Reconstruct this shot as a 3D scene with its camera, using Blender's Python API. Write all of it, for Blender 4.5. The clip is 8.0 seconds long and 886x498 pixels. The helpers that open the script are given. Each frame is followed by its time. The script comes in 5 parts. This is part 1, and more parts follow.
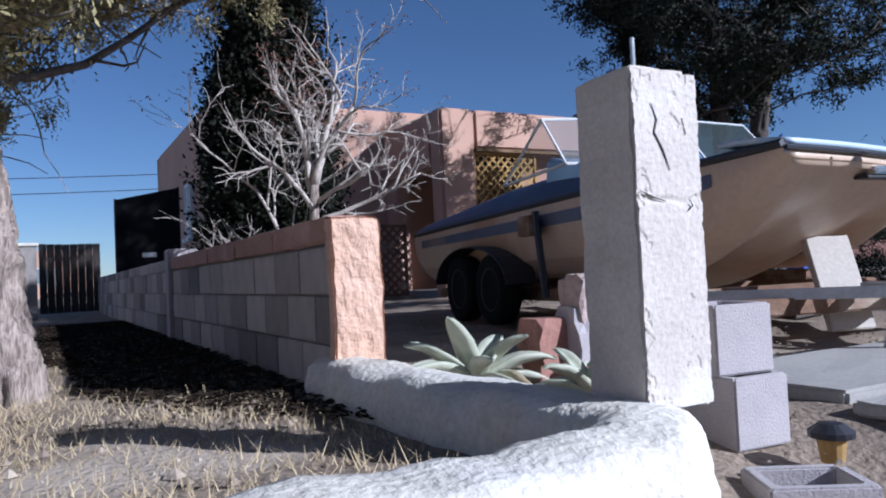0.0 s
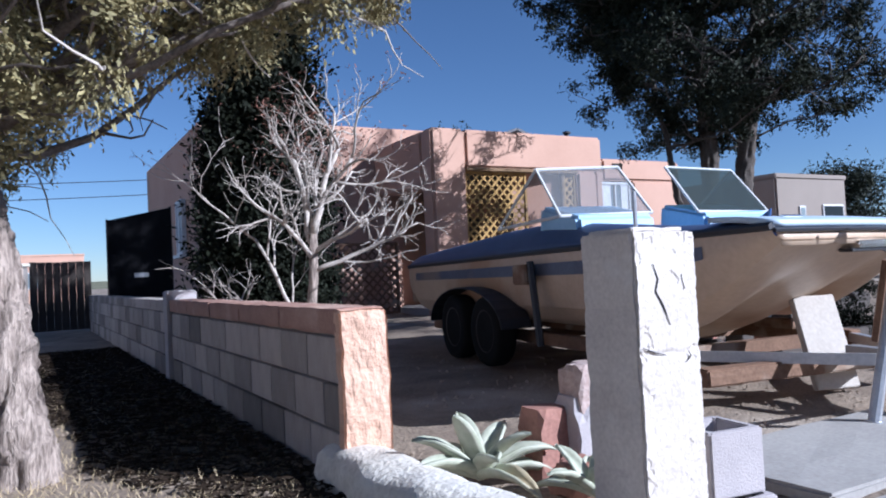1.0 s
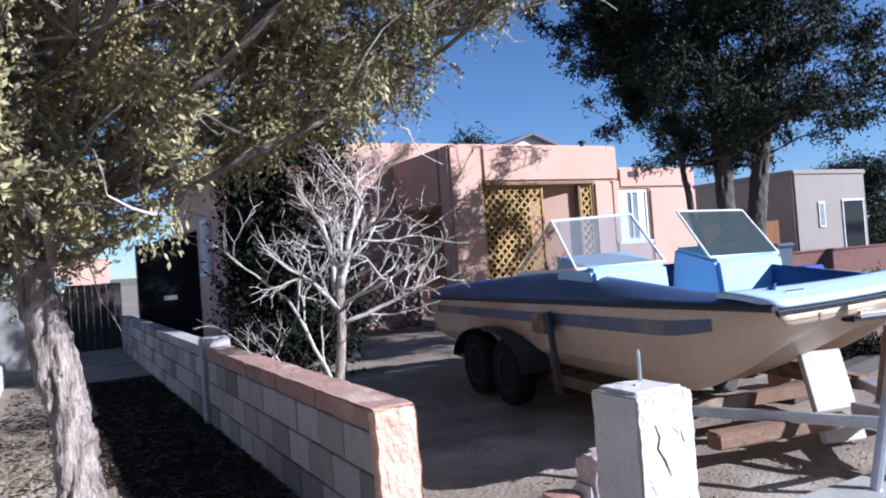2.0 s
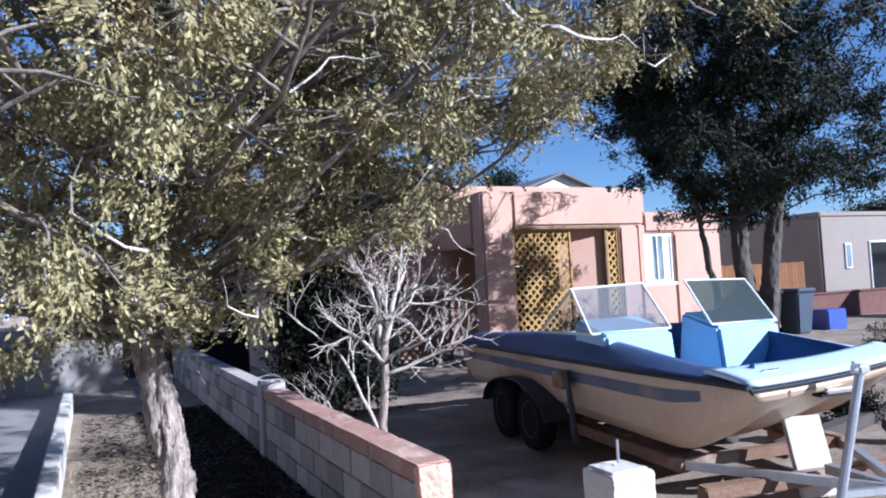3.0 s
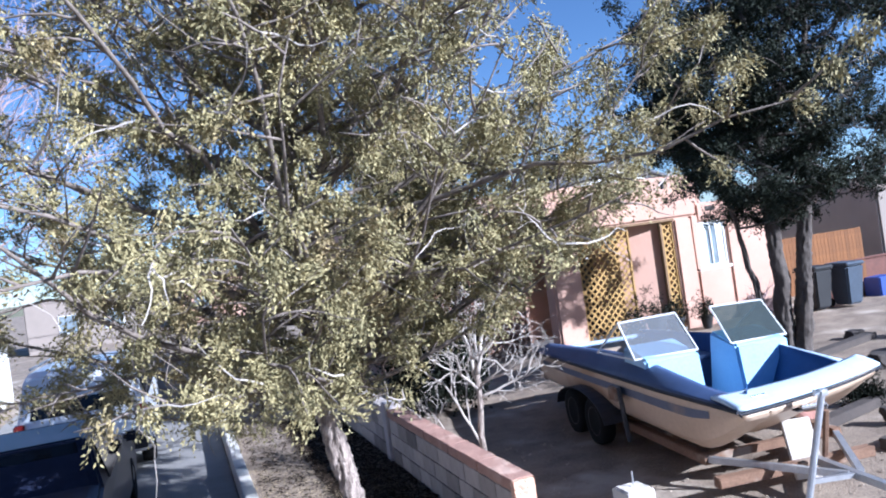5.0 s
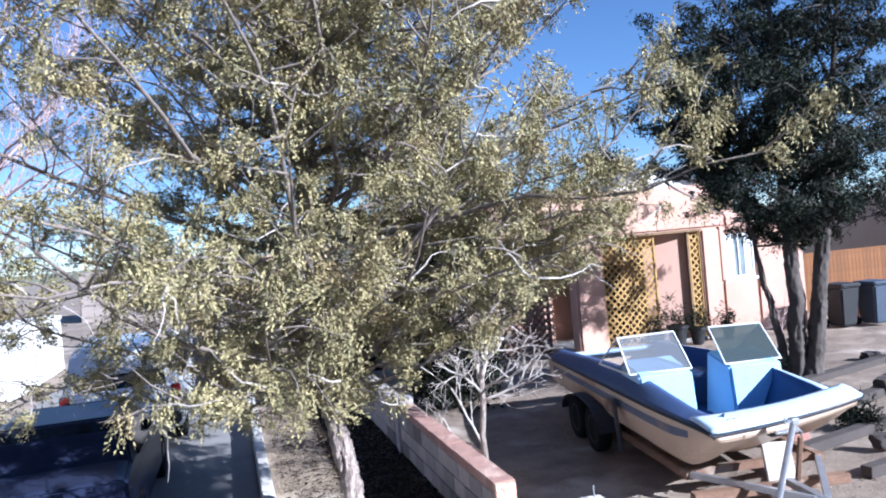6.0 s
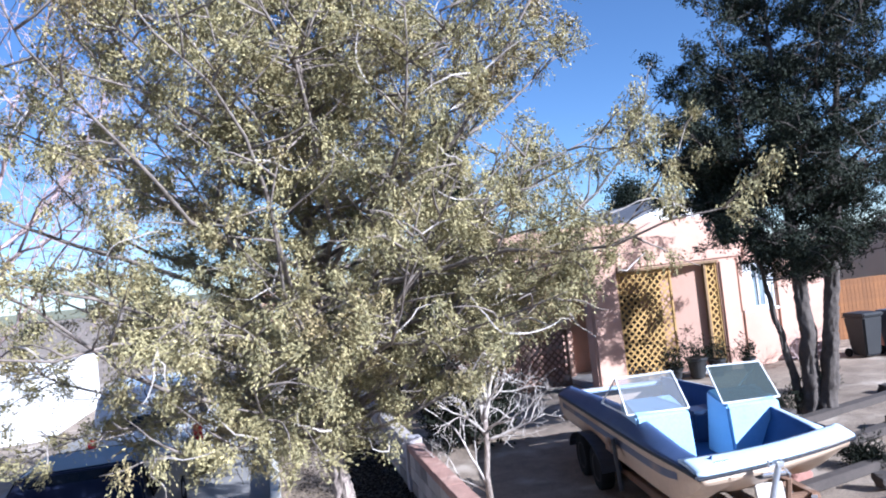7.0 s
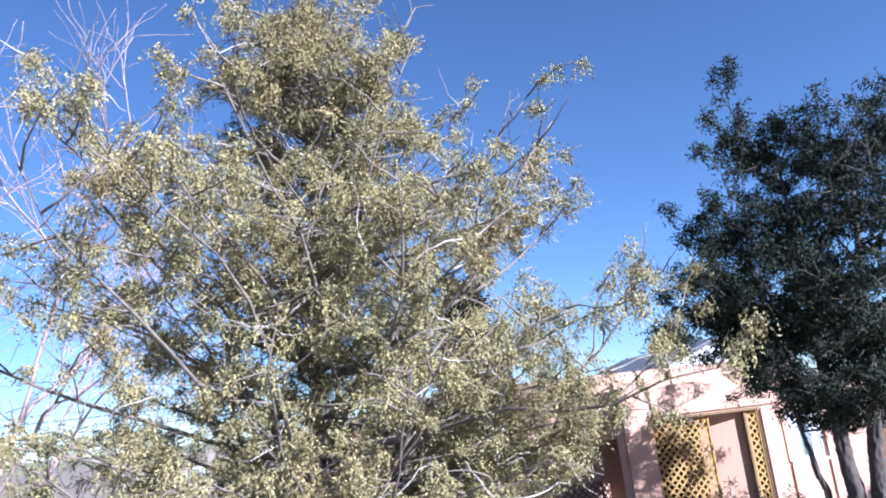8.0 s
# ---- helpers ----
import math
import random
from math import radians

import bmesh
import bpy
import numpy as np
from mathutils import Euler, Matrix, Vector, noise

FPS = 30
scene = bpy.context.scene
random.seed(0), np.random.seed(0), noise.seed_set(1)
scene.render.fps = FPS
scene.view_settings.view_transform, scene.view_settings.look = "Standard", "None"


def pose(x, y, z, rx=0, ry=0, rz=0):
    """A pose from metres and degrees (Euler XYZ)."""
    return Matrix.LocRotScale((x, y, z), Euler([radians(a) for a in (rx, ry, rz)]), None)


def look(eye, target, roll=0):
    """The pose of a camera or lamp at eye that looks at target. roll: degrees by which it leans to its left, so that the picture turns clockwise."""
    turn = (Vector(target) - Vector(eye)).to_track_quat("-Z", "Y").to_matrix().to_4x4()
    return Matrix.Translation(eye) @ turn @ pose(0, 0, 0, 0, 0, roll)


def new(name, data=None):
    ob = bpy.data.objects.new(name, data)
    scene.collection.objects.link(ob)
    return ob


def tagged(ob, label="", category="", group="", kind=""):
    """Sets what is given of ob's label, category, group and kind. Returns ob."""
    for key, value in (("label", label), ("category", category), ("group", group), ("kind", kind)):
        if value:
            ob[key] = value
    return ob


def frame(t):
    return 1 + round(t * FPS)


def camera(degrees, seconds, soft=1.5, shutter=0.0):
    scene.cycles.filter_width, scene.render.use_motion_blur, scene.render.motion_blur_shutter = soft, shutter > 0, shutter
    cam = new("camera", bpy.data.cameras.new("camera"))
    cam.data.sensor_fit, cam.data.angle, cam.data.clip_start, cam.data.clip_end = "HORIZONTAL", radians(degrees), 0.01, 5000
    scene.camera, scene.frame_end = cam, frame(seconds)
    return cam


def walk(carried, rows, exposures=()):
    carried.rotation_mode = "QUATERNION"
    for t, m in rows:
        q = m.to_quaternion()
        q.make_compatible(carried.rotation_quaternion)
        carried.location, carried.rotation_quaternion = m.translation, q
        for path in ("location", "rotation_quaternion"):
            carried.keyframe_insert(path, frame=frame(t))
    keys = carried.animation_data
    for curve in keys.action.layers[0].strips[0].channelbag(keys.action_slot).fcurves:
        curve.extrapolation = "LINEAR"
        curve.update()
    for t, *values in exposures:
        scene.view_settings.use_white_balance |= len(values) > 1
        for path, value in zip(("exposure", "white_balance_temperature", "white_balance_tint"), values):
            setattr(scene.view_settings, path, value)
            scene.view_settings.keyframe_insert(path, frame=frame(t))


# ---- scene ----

cam = camera(62.5, 8.0, soft=2.0)
PATH = [
    (0, (1.780, 2.219, 0.468), (2.746, 3.969, 0.535), -2.7),
    (0.5, (1.782, 2.195, 0.591), (2.759, 3.939, 0.645), -0.6),
    (1, (1.671, 2.132, 0.857), (2.666, 3.865, 0.918), -2.8),
    (1.5, (1.623, 2.087, 1.120), (2.602, 3.831, 1.137), -4.3),
    (3, (1.134, 1.095, 1.745), (2.010, 2.890, 1.841), -3.1),
    (3.5, (0.828, 0.634, 1.850), (1.650, 2.456, 1.935), -4.5),
    (4, (0.578, 0.149, 2.039), (1.352, 1.992, 2.097), -5.3),
    (4.5, (0.408, -0.400, 2.399), (1.153, 1.455, 2.439), -4.9),
    (5, (0.294, -0.886, 2.754), (0.985, 0.991, 2.769), -7.9),
    (6.5, (0.749, -1.802, 3.093), (1.268, 0.130, 3.075), -4.4),
    (7, (0.925, -2.030, 3.220), (1.407, -0.090, 3.291), -6.2),
    (7.5, (1.120, -2.200, 3.270), (1.541, -0.267, 3.564), -5.2),
    (8, (1.320, -2.320, 3.330), (1.710, -0.412, 3.790), -6.5),
]
walk(cam, [(t, look(e, k, r)) for t, e, k, r in PATH],
     [(0.0, 0.45, 5150, 15), (1.5, 0.98, 5150, 14), (3.5, 1.15, 5050, 14), (5.0, 1.40, 5050, 14), (7.0, 1.50, 5100, 14), (8.0, 1.62, 5100, 16)])

# ---- light ----
SUN = Vector((0.579, -0.676, 0.454)).normalized()
world = bpy.data.worlds.new("world")
scene.world = world
world.use_nodes = True
wn = world.node_tree.nodes
sky = wn.new("ShaderNodeTexSky")
sky.sky_type = 'NISHITA'
sky.sun_disc = False
sky.sun_elevation = math.asin(SUN.z)
sky.sun_rotation = math.atan2(SUN.x, SUN.y)
sky.altitude = 1600
sky.air_density = 1.0
sky.dust_density = 0.35
sky.ozone_density = 3.0
wn["Background"].inputs[1].default_value = 0.054
world.node_tree.links.new(sky.outputs[0], wn["Background"].inputs[0])
sun = new("sun", bpy.data.lights.new("sun", 'SUN'))
sun.data.energy = 5.0
sun.data.angle = radians(0.5)
sun.data.color = (1.0, 0.95, 0.88)
sun.matrix_world = look(SUN * 60, (0, 0, 0))


# ---- materials ----
def mat(name, a, b=None, rough=0.85, scale=6.0, fine=60.0, bump=0.3, metal=0.0, island=0.0, objrand=0.0, spec=0.5, dist=0.01, c=None, stretch=1.0):
    """Two-scale mottled surface between the colours a and b, with fine relief; c: a third colour in blotches."""
    m = bpy.data.materials.new(name)
    m.use_nodes = True
    t = m.node_tree
    n, l = t.nodes, t.links
    p = n["Principled BSDF"]
    p.inputs["Roughness"].default_value = rough
    p.inputs["Metallic"].default_value = metal
    p.inputs["Specular IOR Level"].default_value = spec
    b = b or tuple(v * 0.7 for v in a)
    co = n.new("ShaderNodeTexCoord")
    mp = n.new("ShaderNodeMapping")
    mp.inputs["Scale"].default_value = (1, 1, stretch)
    l.new(co.outputs["Object"], mp.inputs["Vector"])
    n1 = n.new("ShaderNodeTexNoise")
    n1.inputs["Scale"].default_value = scale
    n1.inputs["Detail"].default_value = 6
    n1.inputs["Roughness"].default_value = 0.65
    n2 = n.new("ShaderNodeTexNoise")
    n2.inputs["Scale"].default_value = fine
    n2.inputs["Detail"].default_value = 4
    l.new(mp.outputs[0], n1.inputs["Vector"])
    l.new(mp.outputs[0], n2.inputs["Vector"])
    ramp = n.new("ShaderNodeValToRGB")
    ramp.color_ramp.elements[0].position = 0.36
    ramp.color_ramp.elements[1].position = 0.64
    ramp.color_ramp.elements[0].color = (*b, 1)
    ramp.color_ramp.elements[1].color = (*a, 1)
    mix = n.new("ShaderNodeMath")
    mix.operation = 'MULTIPLY_ADD'
    mix.inputs[1].default_value = 0.45
    l.new(n2.outputs["Fac"], mix.inputs[0])
    sub = n.new("ShaderNodeMath")
    sub.operation = 'MULTIPLY'
    sub.inputs[1].default_value = 0.55
    l.new(n1.outputs["Fac"], sub.inputs[0])
    l.new(sub.outputs[0], mix.inputs[2])
    l.new(mix.outputs[0], ramp.inputs[0])
    out = ramp.outputs[0]
    if c:
        n3 = n.new("ShaderNodeTexNoise")
        n3.inputs["Scale"].default_value = scale * 0.45
        n3.inputs["Detail"].default_value = 5
        l.new(co.outputs["Object"], n3.inputs["Vector"])
        r3 = n.new("ShaderNodeValToRGB")
        r3.color_ramp.elements[0].position = 0.56
        r3.color_ramp.elements[1].position = 0.66
        l.new(n3.outputs["Fac"], r3.inputs[0])
        mc = n.new("ShaderNodeMix")
        mc.data_type = 'RGBA'
        l.new(r3.outputs[0], mc.inputs[0])
        l.new(out, mc.inputs[6])
        mc.inputs[7].default_value = (*c, 1)
        out = mc.outputs[2]
    if island or objrand:
        src = n.new("ShaderNodeNewGeometry").outputs["Random Per Island"] if island else n.new("ShaderNodeObjectInfo").outputs["Random"]
        hsv = n.new("ShaderNodeHueSaturation")
        mr = n.new("ShaderNodeMapRange")
        w = island or objrand
        mr.inputs["To Min"].default_value = 1 - w
        mr.inputs["To Max"].default_value = 1 + w
        l.new(src, mr.inputs["Value"])
        l.new(mr.outputs[0], hsv.inputs["Value"])
        l.new(out, hsv.inputs["Color"])
        out = hsv.outputs[0]
    l.new(out, p.inputs["Base Color"])
    if bump:
        bp = n.new("ShaderNodeBump")
        bp.inputs["Strength"].default_value = bump
        bp.inputs["Distance"].default_value = dist
        l.new(mix.outputs[0], bp.inputs["Height"])
        l.new(bp.outputs[0], p.inputs["Normal"])
    return m


def glass(name, tint, rough=0.02, clear=0.8):
    m = bpy.data.materials.new(name)
    m.use_nodes = True
    n, l = m.node_tree.nodes, m.node_tree.links
    p = n["Principled BSDF"]
    p.inputs["Base Color"].default_value = (*[v * 0.35 for v in tint], 1)
    p.inputs["Roughness"].default_value = rough
    p.inputs["Specular IOR Level"].default_value = 0.5
    tr = n.new("ShaderNodeBsdfTransparent")
    tr.inputs[0].default_value = (*tint, 1)
    mx = n.new("ShaderNodeMixShader")
    mx.inputs[0].default_value = clear
    l.new(p.outputs[0], mx.inputs[1])
    l.new(tr.outputs[0], mx.inputs[2])
    l.new(mx.outputs[0], n["Material Output"].inputs[0])
    return m


M_GROUND = mat("dirt", (0.33, 0.26, 0.19), (0.13, 0.095, 0.068), scale=1.6, fine=45, bump=0.9, dist=0.03, c=(0.42, 0.35, 0.275))
M_CONC = mat("driveway_concrete", (0.40, 0.38, 0.35), (0.30, 0.28, 0.26), scale=1.2, fine=50, bump=0.3)
M_DRIVE = mat("driveway_paving", (0.27, 0.255, 0.235), (0.19, 0.178, 0.162), scale=1.2, fine=50, bump=0.4)
M_LOWWALL = mat("rough_plaster", (0.72, 0.68, 0.60), (0.52, 0.48, 0.41), scale=5, fine=42, bump=1.0, dist=0.02, c=(0.66, 0.63, 0.57))
M_PILLAR = mat("weathered_mortar", (0.62, 0.565, 0.505), (0.46, 0.41, 0.365), scale=7, fine=75, bump=0.6, dist=0.006, c=(0.66, 0.64, 0.6))
M_BLOCK = mat("concrete_block", (0.37, 0.325, 0.295), (0.26, 0.225, 0.20), scale=5, fine=120, bump=0.6, objrand=0.5)
M_BLOCKLOOSE = mat("pale_concrete_block", (0.46, 0.42, 0.42), (0.36, 0.33, 0.33), scale=6, fine=140, bump=0.6)
M_MORTAR = mat("mortar", (0.30, 0.27, 0.25), (0.2, 0.18, 0.16), scale=9, fine=90, bump=0.6)
M_CAP = mat("red_brown_cap", (0.42, 0.25, 0.19), (0.30, 0.17, 0.13), scale=5, fine=60, bump=0.6, c=(0.52, 0.36, 0.28))
M_ENDPINK = mat("peach_mortar", (0.66, 0.44, 0.32), (0.50, 0.31, 0.21), scale=6, fine=50, bump=1.0, dist=0.02)
M_STUCCO = mat("pink_stucco", (0.52, 0.325, 0.24), (0.44, 0.265, 0.19), scale=0.9, fine=70, bump=0.35)
M_STUCCO2 = mat("tan_stucco", (0.27, 0.225, 0.19), (0.22, 0.183, 0.152), scale=0.8, fine=60, bump=0.35)
M_WHITEHOUSE = mat("white_siding", (0.78, 0.76, 0.72), (0.68, 0.66, 0.62), scale=0.8, fine=30, bump=0.1)
M_ROOF = mat("grey_shingles", (0.16, 0.16, 0.17), (0.10, 0.10, 0.11), scale=2, fine=40, bump=0.5)
M_LATTICE = mat("yellowed_wood", (0.42, 0.26, 0.085), (0.31, 0.185, 0.055), scale=5, fine=60, bump=0.3)
M_WOODFRAME = mat("brown_wood", (0.22, 0.14, 0.07), (0.14, 0.085, 0.04), scale=6, fine=50, bump=0.4)
M_ORANGEWOOD = mat("orange_wood", (0.21, 0.085, 0.022), (0.12, 0.048, 0.014), scale=4, fine=40, bump=0.3, objrand=0.15)
M_BLACK = mat("black_shade_cloth", (0.012, 0.012, 0.014), (0.008, 0.008, 0.009), scale=4, fine=60, bump=0.2, rough=1.0, spec=0.05)
M_DARKWOOD = mat("dark_weathered_wood", (0.07, 0.055, 0.045), (0.04, 0.032, 0.027), scale=5, fine=50, bump=0.5, objrand=0.2)
M_WINFRAME = mat("white_window_paint", (0.75, 0.75, 0.74), (0.66, 0.66, 0.65), scale=4, fine=40, bump=0.05, rough=0.5)
M_PANE = mat("window_glass", (0.22, 0.26, 0.28), (0.13, 0.16, 0.18), scale=1.5, fine=4, bump=0, rough=0.06)
M_BARK = mat("juniper_bark", (0.44, 0.36, 0.30), (0.085, 0.06, 0.048), scale=26, fine=70, bump=1.0, dist=0.03, stretch=0.16)
M_LIMB = mat("weathered_limb", (0.25, 0.205, 0.17), (0.09, 0.07, 0.056), scale=12, fine=60, bump=0.8, dist=0.01)
M_DEADWOOD = mat("bleached_twig", (0.56, 0.50, 0.44), (0.34, 0.29, 0.25), scale=8, fine=50, bump=0.4)
M_DARKBARK = mat("dark_bark", (0.10, 0.08, 0.065), (0.05, 0.04, 0.033), scale=8, fine=40, bump=0.9, dist=0.02)
M_LEAF1 = mat("juniper_foliage", (0.385, 0.32, 0.15), (0.17, 0.155, 0.08), rough=0.7, scale=3.0, fine=9, bump=0, island=0.35, spec=0.2, c=(0.29, 0.225, 0.11))
# near-black needle colour that darkens the ground where shade falls
M_SHADELITTER = mat("needle_litter", (0.045, 0.032, 0.022), (0.022, 0.016, 0.012), rough=0.95, scale=4, fine=20, bump=0, island=0.4, spec=0.05)
M_LEAF2 = mat("dark_juniper_foliage", (0.030, 0.036, 0.020), (0.013, 0.018, 0.011), rough=0.7, scale=2.0, fine=8, bump=0, island=0.35, spec=0.2)
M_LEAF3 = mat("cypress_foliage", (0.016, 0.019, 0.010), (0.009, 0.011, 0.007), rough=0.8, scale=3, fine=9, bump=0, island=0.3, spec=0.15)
M_REDBUD = mat("reddish_buds", (0.26, 0.12, 0.085), (0.17, 0.075, 0.05), rough=0.8, scale=5, fine=20, bump=0, island=0.3)
M_BARETREE = mat("pale_pink_twigs", (0.45, 0.33, 0.31), (0.32, 0.23, 0.21), scale=4, fine=30, bump=0.2)
M_HULL = mat("aged_gelcoat", (0.60, 0.46, 0.335), (0.50, 0.37, 0.26), scale=1.8, fine=25, bump=0.05, rough=0.4, c=(0.42, 0.26, 0.15))
M_STRIPE = mat("faded_blue_stripe", (0.11, 0.13, 0.19), (0.08, 0.09, 0.14), scale=3, fine=30, bump=0.05, rough=0.5, c=(0.24, 0.19, 0.17))
M_NAVY = mat("navy_deck", (0.055, 0.085, 0.18), (0.035, 0.06, 0.14), scale=3, fine=60, bump=0.15, rough=0.55)
M_SKYBLUE = mat("pale_blue_gelcoat", (0.36, 0.56, 0.78), (0.29, 0.49, 0.72), scale=2, fine=30, bump=0.05, rough=0.4)
M_WHITEBOAT = mat("white_gelcoat", (0.58, 0.69, 0.80), (0.49, 0.61, 0.74), scale=2, fine=30, bump=0.05, rough=0.35)
# boat interior blue, darkened to hold the shade between the consoles
M_INSHADEBLUE = mat("shade_deepened_blue", (0.032, 0.085, 0.24), (0.022, 0.06, 0.18), scale=4, fine=90, bump=0.4)
M_RUBRAIL = mat("black_rub_rail", (0.02, 0.022, 0.03), (0.012, 0.012, 0.016), scale=5, fine=40, bump=0.1, rough=0.5)
M_CHROME = mat("chrome", (0.8, 0.8, 0.8), (0.7, 0.7, 0.7), rough=0.18, metal=1.0, bump=0)
M_GALV = mat("galvanised_steel", (0.55, 0.56, 0.58), (0.42, 0.43, 0.45), rough=0.45, metal=0.8, scale=9, fine=50, bump=0.1)
M_RUST = mat("rusty_beam", (0.24, 0.14, 0.085), (0.13, 0.07, 0.04), scale=6, fine=50, bump=0.5, c=(0.32, 0.25, 0.19))
M_TYRE = mat("tyre_rubber", (0.016, 0.016, 0.016), (0.010, 0.010, 0.010), scale=8, fine=60, bump=0.3, rough=0.95, spec=0.12)
M_AGAVE = mat("pale_agave", (0.50, 0.50, 0.40), (0.34, 0.36, 0.26), scale=4, fine=30, bump=0.15, rough=0.6, c=(0.45, 0.36, 0.22))
M_PALEBOARD = mat("pale_board", (0.58, 0.53, 0.47), (0.47, 0.42, 0.36), scale=4, fine=40, bump=0.3)
M_ROCK = mat("pinkish_rock", (0.50, 0.40, 0.36), (0.33, 0.24, 0.21), scale=5, fine=40, bump=0.8, dist=0.02)
M_BRICK = mat("broken_red_brick", (0.40, 0.20, 0.15), (0.26, 0.13, 0.10), scale=6, fine=60, bump=0.6)
M_GRASS = mat("dry_grass", (0.50, 0.40, 0.24), (0.34, 0.26, 0.15), scale=2, fine=10, bump=0, island=0.3)
M_WHITECAR = mat("white_car_paint", (0.70, 0.71, 0.73), (0.64, 0.65, 0.67), scale=1, fine=8, bump=0, rough=0.25)
M_DARKCAR = mat("dark_blue_car_paint", (0.02, 0.025, 0.05), (0.015, 0.018, 0.035), scale=1, fine=8, bump=0, rough=0.3, spec=0.08)
M_CARGLASS = mat("dark_car_glass", (0.010, 0.011, 0.014), (0.007, 0.008, 0.010), scale=1, fine=5, bump=0, rough=0.06, spec=0.25)
M_DARKBRICK = mat("dark_red_brick", (0.15, 0.06, 0.042), (0.09, 0.038, 0.028), scale=6, fine=60, bump=0.6)
M_RED = mat("red_lamp_plastic", (0.30, 0.02, 0.02), (0.2, 0.012, 0.012), scale=5, fine=20, bump=0, rough=0.2)
M_BIN = mat("dark_blue_grey_bin", (0.05, 0.07, 0.10), (0.035, 0.05, 0.072), scale=3, fine=30, bump=0.1, rough=0.6)
M_BINBLACK = mat("black_bin_plastic", (0.018, 0.019, 0.02), (0.012, 0.012, 0.013), scale=3, fine=30, bump=0.1, rough=0.6)
M_BLUEBOX = mat("blue_plastic", (0.03, 0.07, 0.30), (0.025, 0.055, 0.24), scale=3, fine=30, bump=0.1, rough=0.5)
M_FARHILL = mat("far_scrub", (0.13, 0.13, 0.09), (0.08, 0.085, 0.06), scale=0.3, fine=2, bump=0)
M_WSGLASS = glass("old_windscreen", (0.86, 0.88, 0.90), 0.12, 0.72)
M_WSDARK = glass("smoked_windscreen", (0.40, 0.47, 0.46), 0.05, 0.72)


# ---- mesh helpers ----
def part(name, bm, material, parent=None, label="", smooth=False):
    me = bpy.data.meshes.new(name)
    bm.to_mesh(me)
    bm.free()
    me.materials.append(material)
    if smooth:
        for f in me.polygons:
            f.use_smooth = True
    ob = new(name, me)
    if parent:
        ob.parent = parent
    if label:
        ob["label"] = label
    return ob


def raw(name, verts, faces, material, parent=None, smooth=False):
    me = bpy.data.meshes.new(name)
    me.from_pydata([tuple(v) for v in verts], [], faces)
    me.materials.append(material)
    if smooth:
        for f in me.polygons:
            f.use_smooth = True
    ob = new(name, me)
    if parent:
        ob.parent = parent
    return ob


def thing(name, at, label, category, group="", turn=0):
    e = new(name)
    e.empty_display_size = 0.1
    e.matrix_world = pose(*at, 0, 0, turn)
    return tagged(e, label, category, group)


def box(x0, x1, y0, y1, z0, z1, bevel=0.0, rough=0.0, cuts=0, seed=0, bm=None):
    b = bmesh.new()
    r = bmesh.ops.create_cube(b, size=1.0)
    for v in r["verts"]:
        v.co = Vector(((x0 + x1) / 2 + v.co.x * (x1 - x0), (y0 + y1) / 2 + v.co.y * (y1 - y0), (z0 + z1) / 2 + v.co.z * (z1 - z0)))
    if cuts:
        bmesh.ops.subdivide_edges(b, edges=b.edges[:], cuts=cuts, use_grid_fill=True)
    if bevel:
        sharp = [e for e in b.edges if len(e.link_faces) == 2 and e.calc_face_angle(0) > 0.6]
        bmesh.ops.bevel(b, geom=sharp, offset=bevel, segments=2, affect='EDGES')
    if rough:
        for v in b.verts:
            v.co += noise.noise_vector(v.co * 9 + Vector((seed, seed * 2.3, 0))) * rough + noise.noise_vector(v.co * 31 + Vector((seed, 0, 0))) * rough * 0.5
    if bm is not None:
        me = bpy.data.meshes.new("tmp")
        b.to_mesh(me)
        bm.from_mesh(me)
        bpy.data.meshes.remove(me)
        b.free()
        return bm
    return b


def tube(points, radii, sides=6, bm=None):
    """A tapered tube along points."""
    bm = bm or bmesh.new()
    rings = []
    pts = [Vector(p) for p in points]
    side = None
    for i, p in enumerate(pts):
        d = (pts[min(i + 1, len(pts) - 1)] - pts[max(i - 1, 0)]).normalized()
        if side is None:
            side = d.orthogonal().normalized()
        side = (side - d * side.dot(d)).normalized()
        up = d.cross(side)
        rings.append([bm.verts.new(p + (side * math.cos(a) + up * math.sin(a)) * radii[i]) for a in (2 * math.pi * k / sides for k in range(sides))])
    for a, b in zip(rings, rings[1:]):
        for k in range(sides):
            bm.faces.new((a[k], a[(k + 1) % sides], b[(k + 1) % sides], b[k]))
    bm.faces.new(rings[0][::-1])
    bm.faces.new(rings[-1])
    return bm


def lathe(profile, sides=24, bm=None):
    """Turn (r, z) pairs round the z axis."""
    bm = bm or bmesh.new()
    rings = [[bm.verts.new((r * math.cos(2 * math.pi * k / sides), r * math.sin(2 * math.pi * k / sides), z)) for k in range(sides)] for r, z in profile]
    for a, b in zip(rings, rings[1:]):
        for k in range(sides):
            bm.faces.new((a[k], a[(k + 1) % sides], b[(k + 1) % sides], b[k]))
    bm.faces.new(rings[0][::-1])
    bm.faces.new(rings[-1])
    return bm


def sheet(grid, thick=0.0):
    """A surface from rows of points; thick: given a second skin below along the normals."""
    bm = bmesh.new()
    vs = [[bm.verts.new(p) for p in row] for row in grid]
    for i in range(len(vs) - 1):
        for j in range(len(vs[0]) - 1):
            bm.faces.new((vs[i][j], vs[i][j + 1], vs[i + 1][j + 1], vs[i + 1][j]))
    bm.normal_update()
    if thick:
        bmesh.ops.solidify(bm, geom=bm.faces[:], thickness=thick)
    return bm


def structure(ob, label, category="structure"):
    return tagged(ob, label, category, kind="structure")


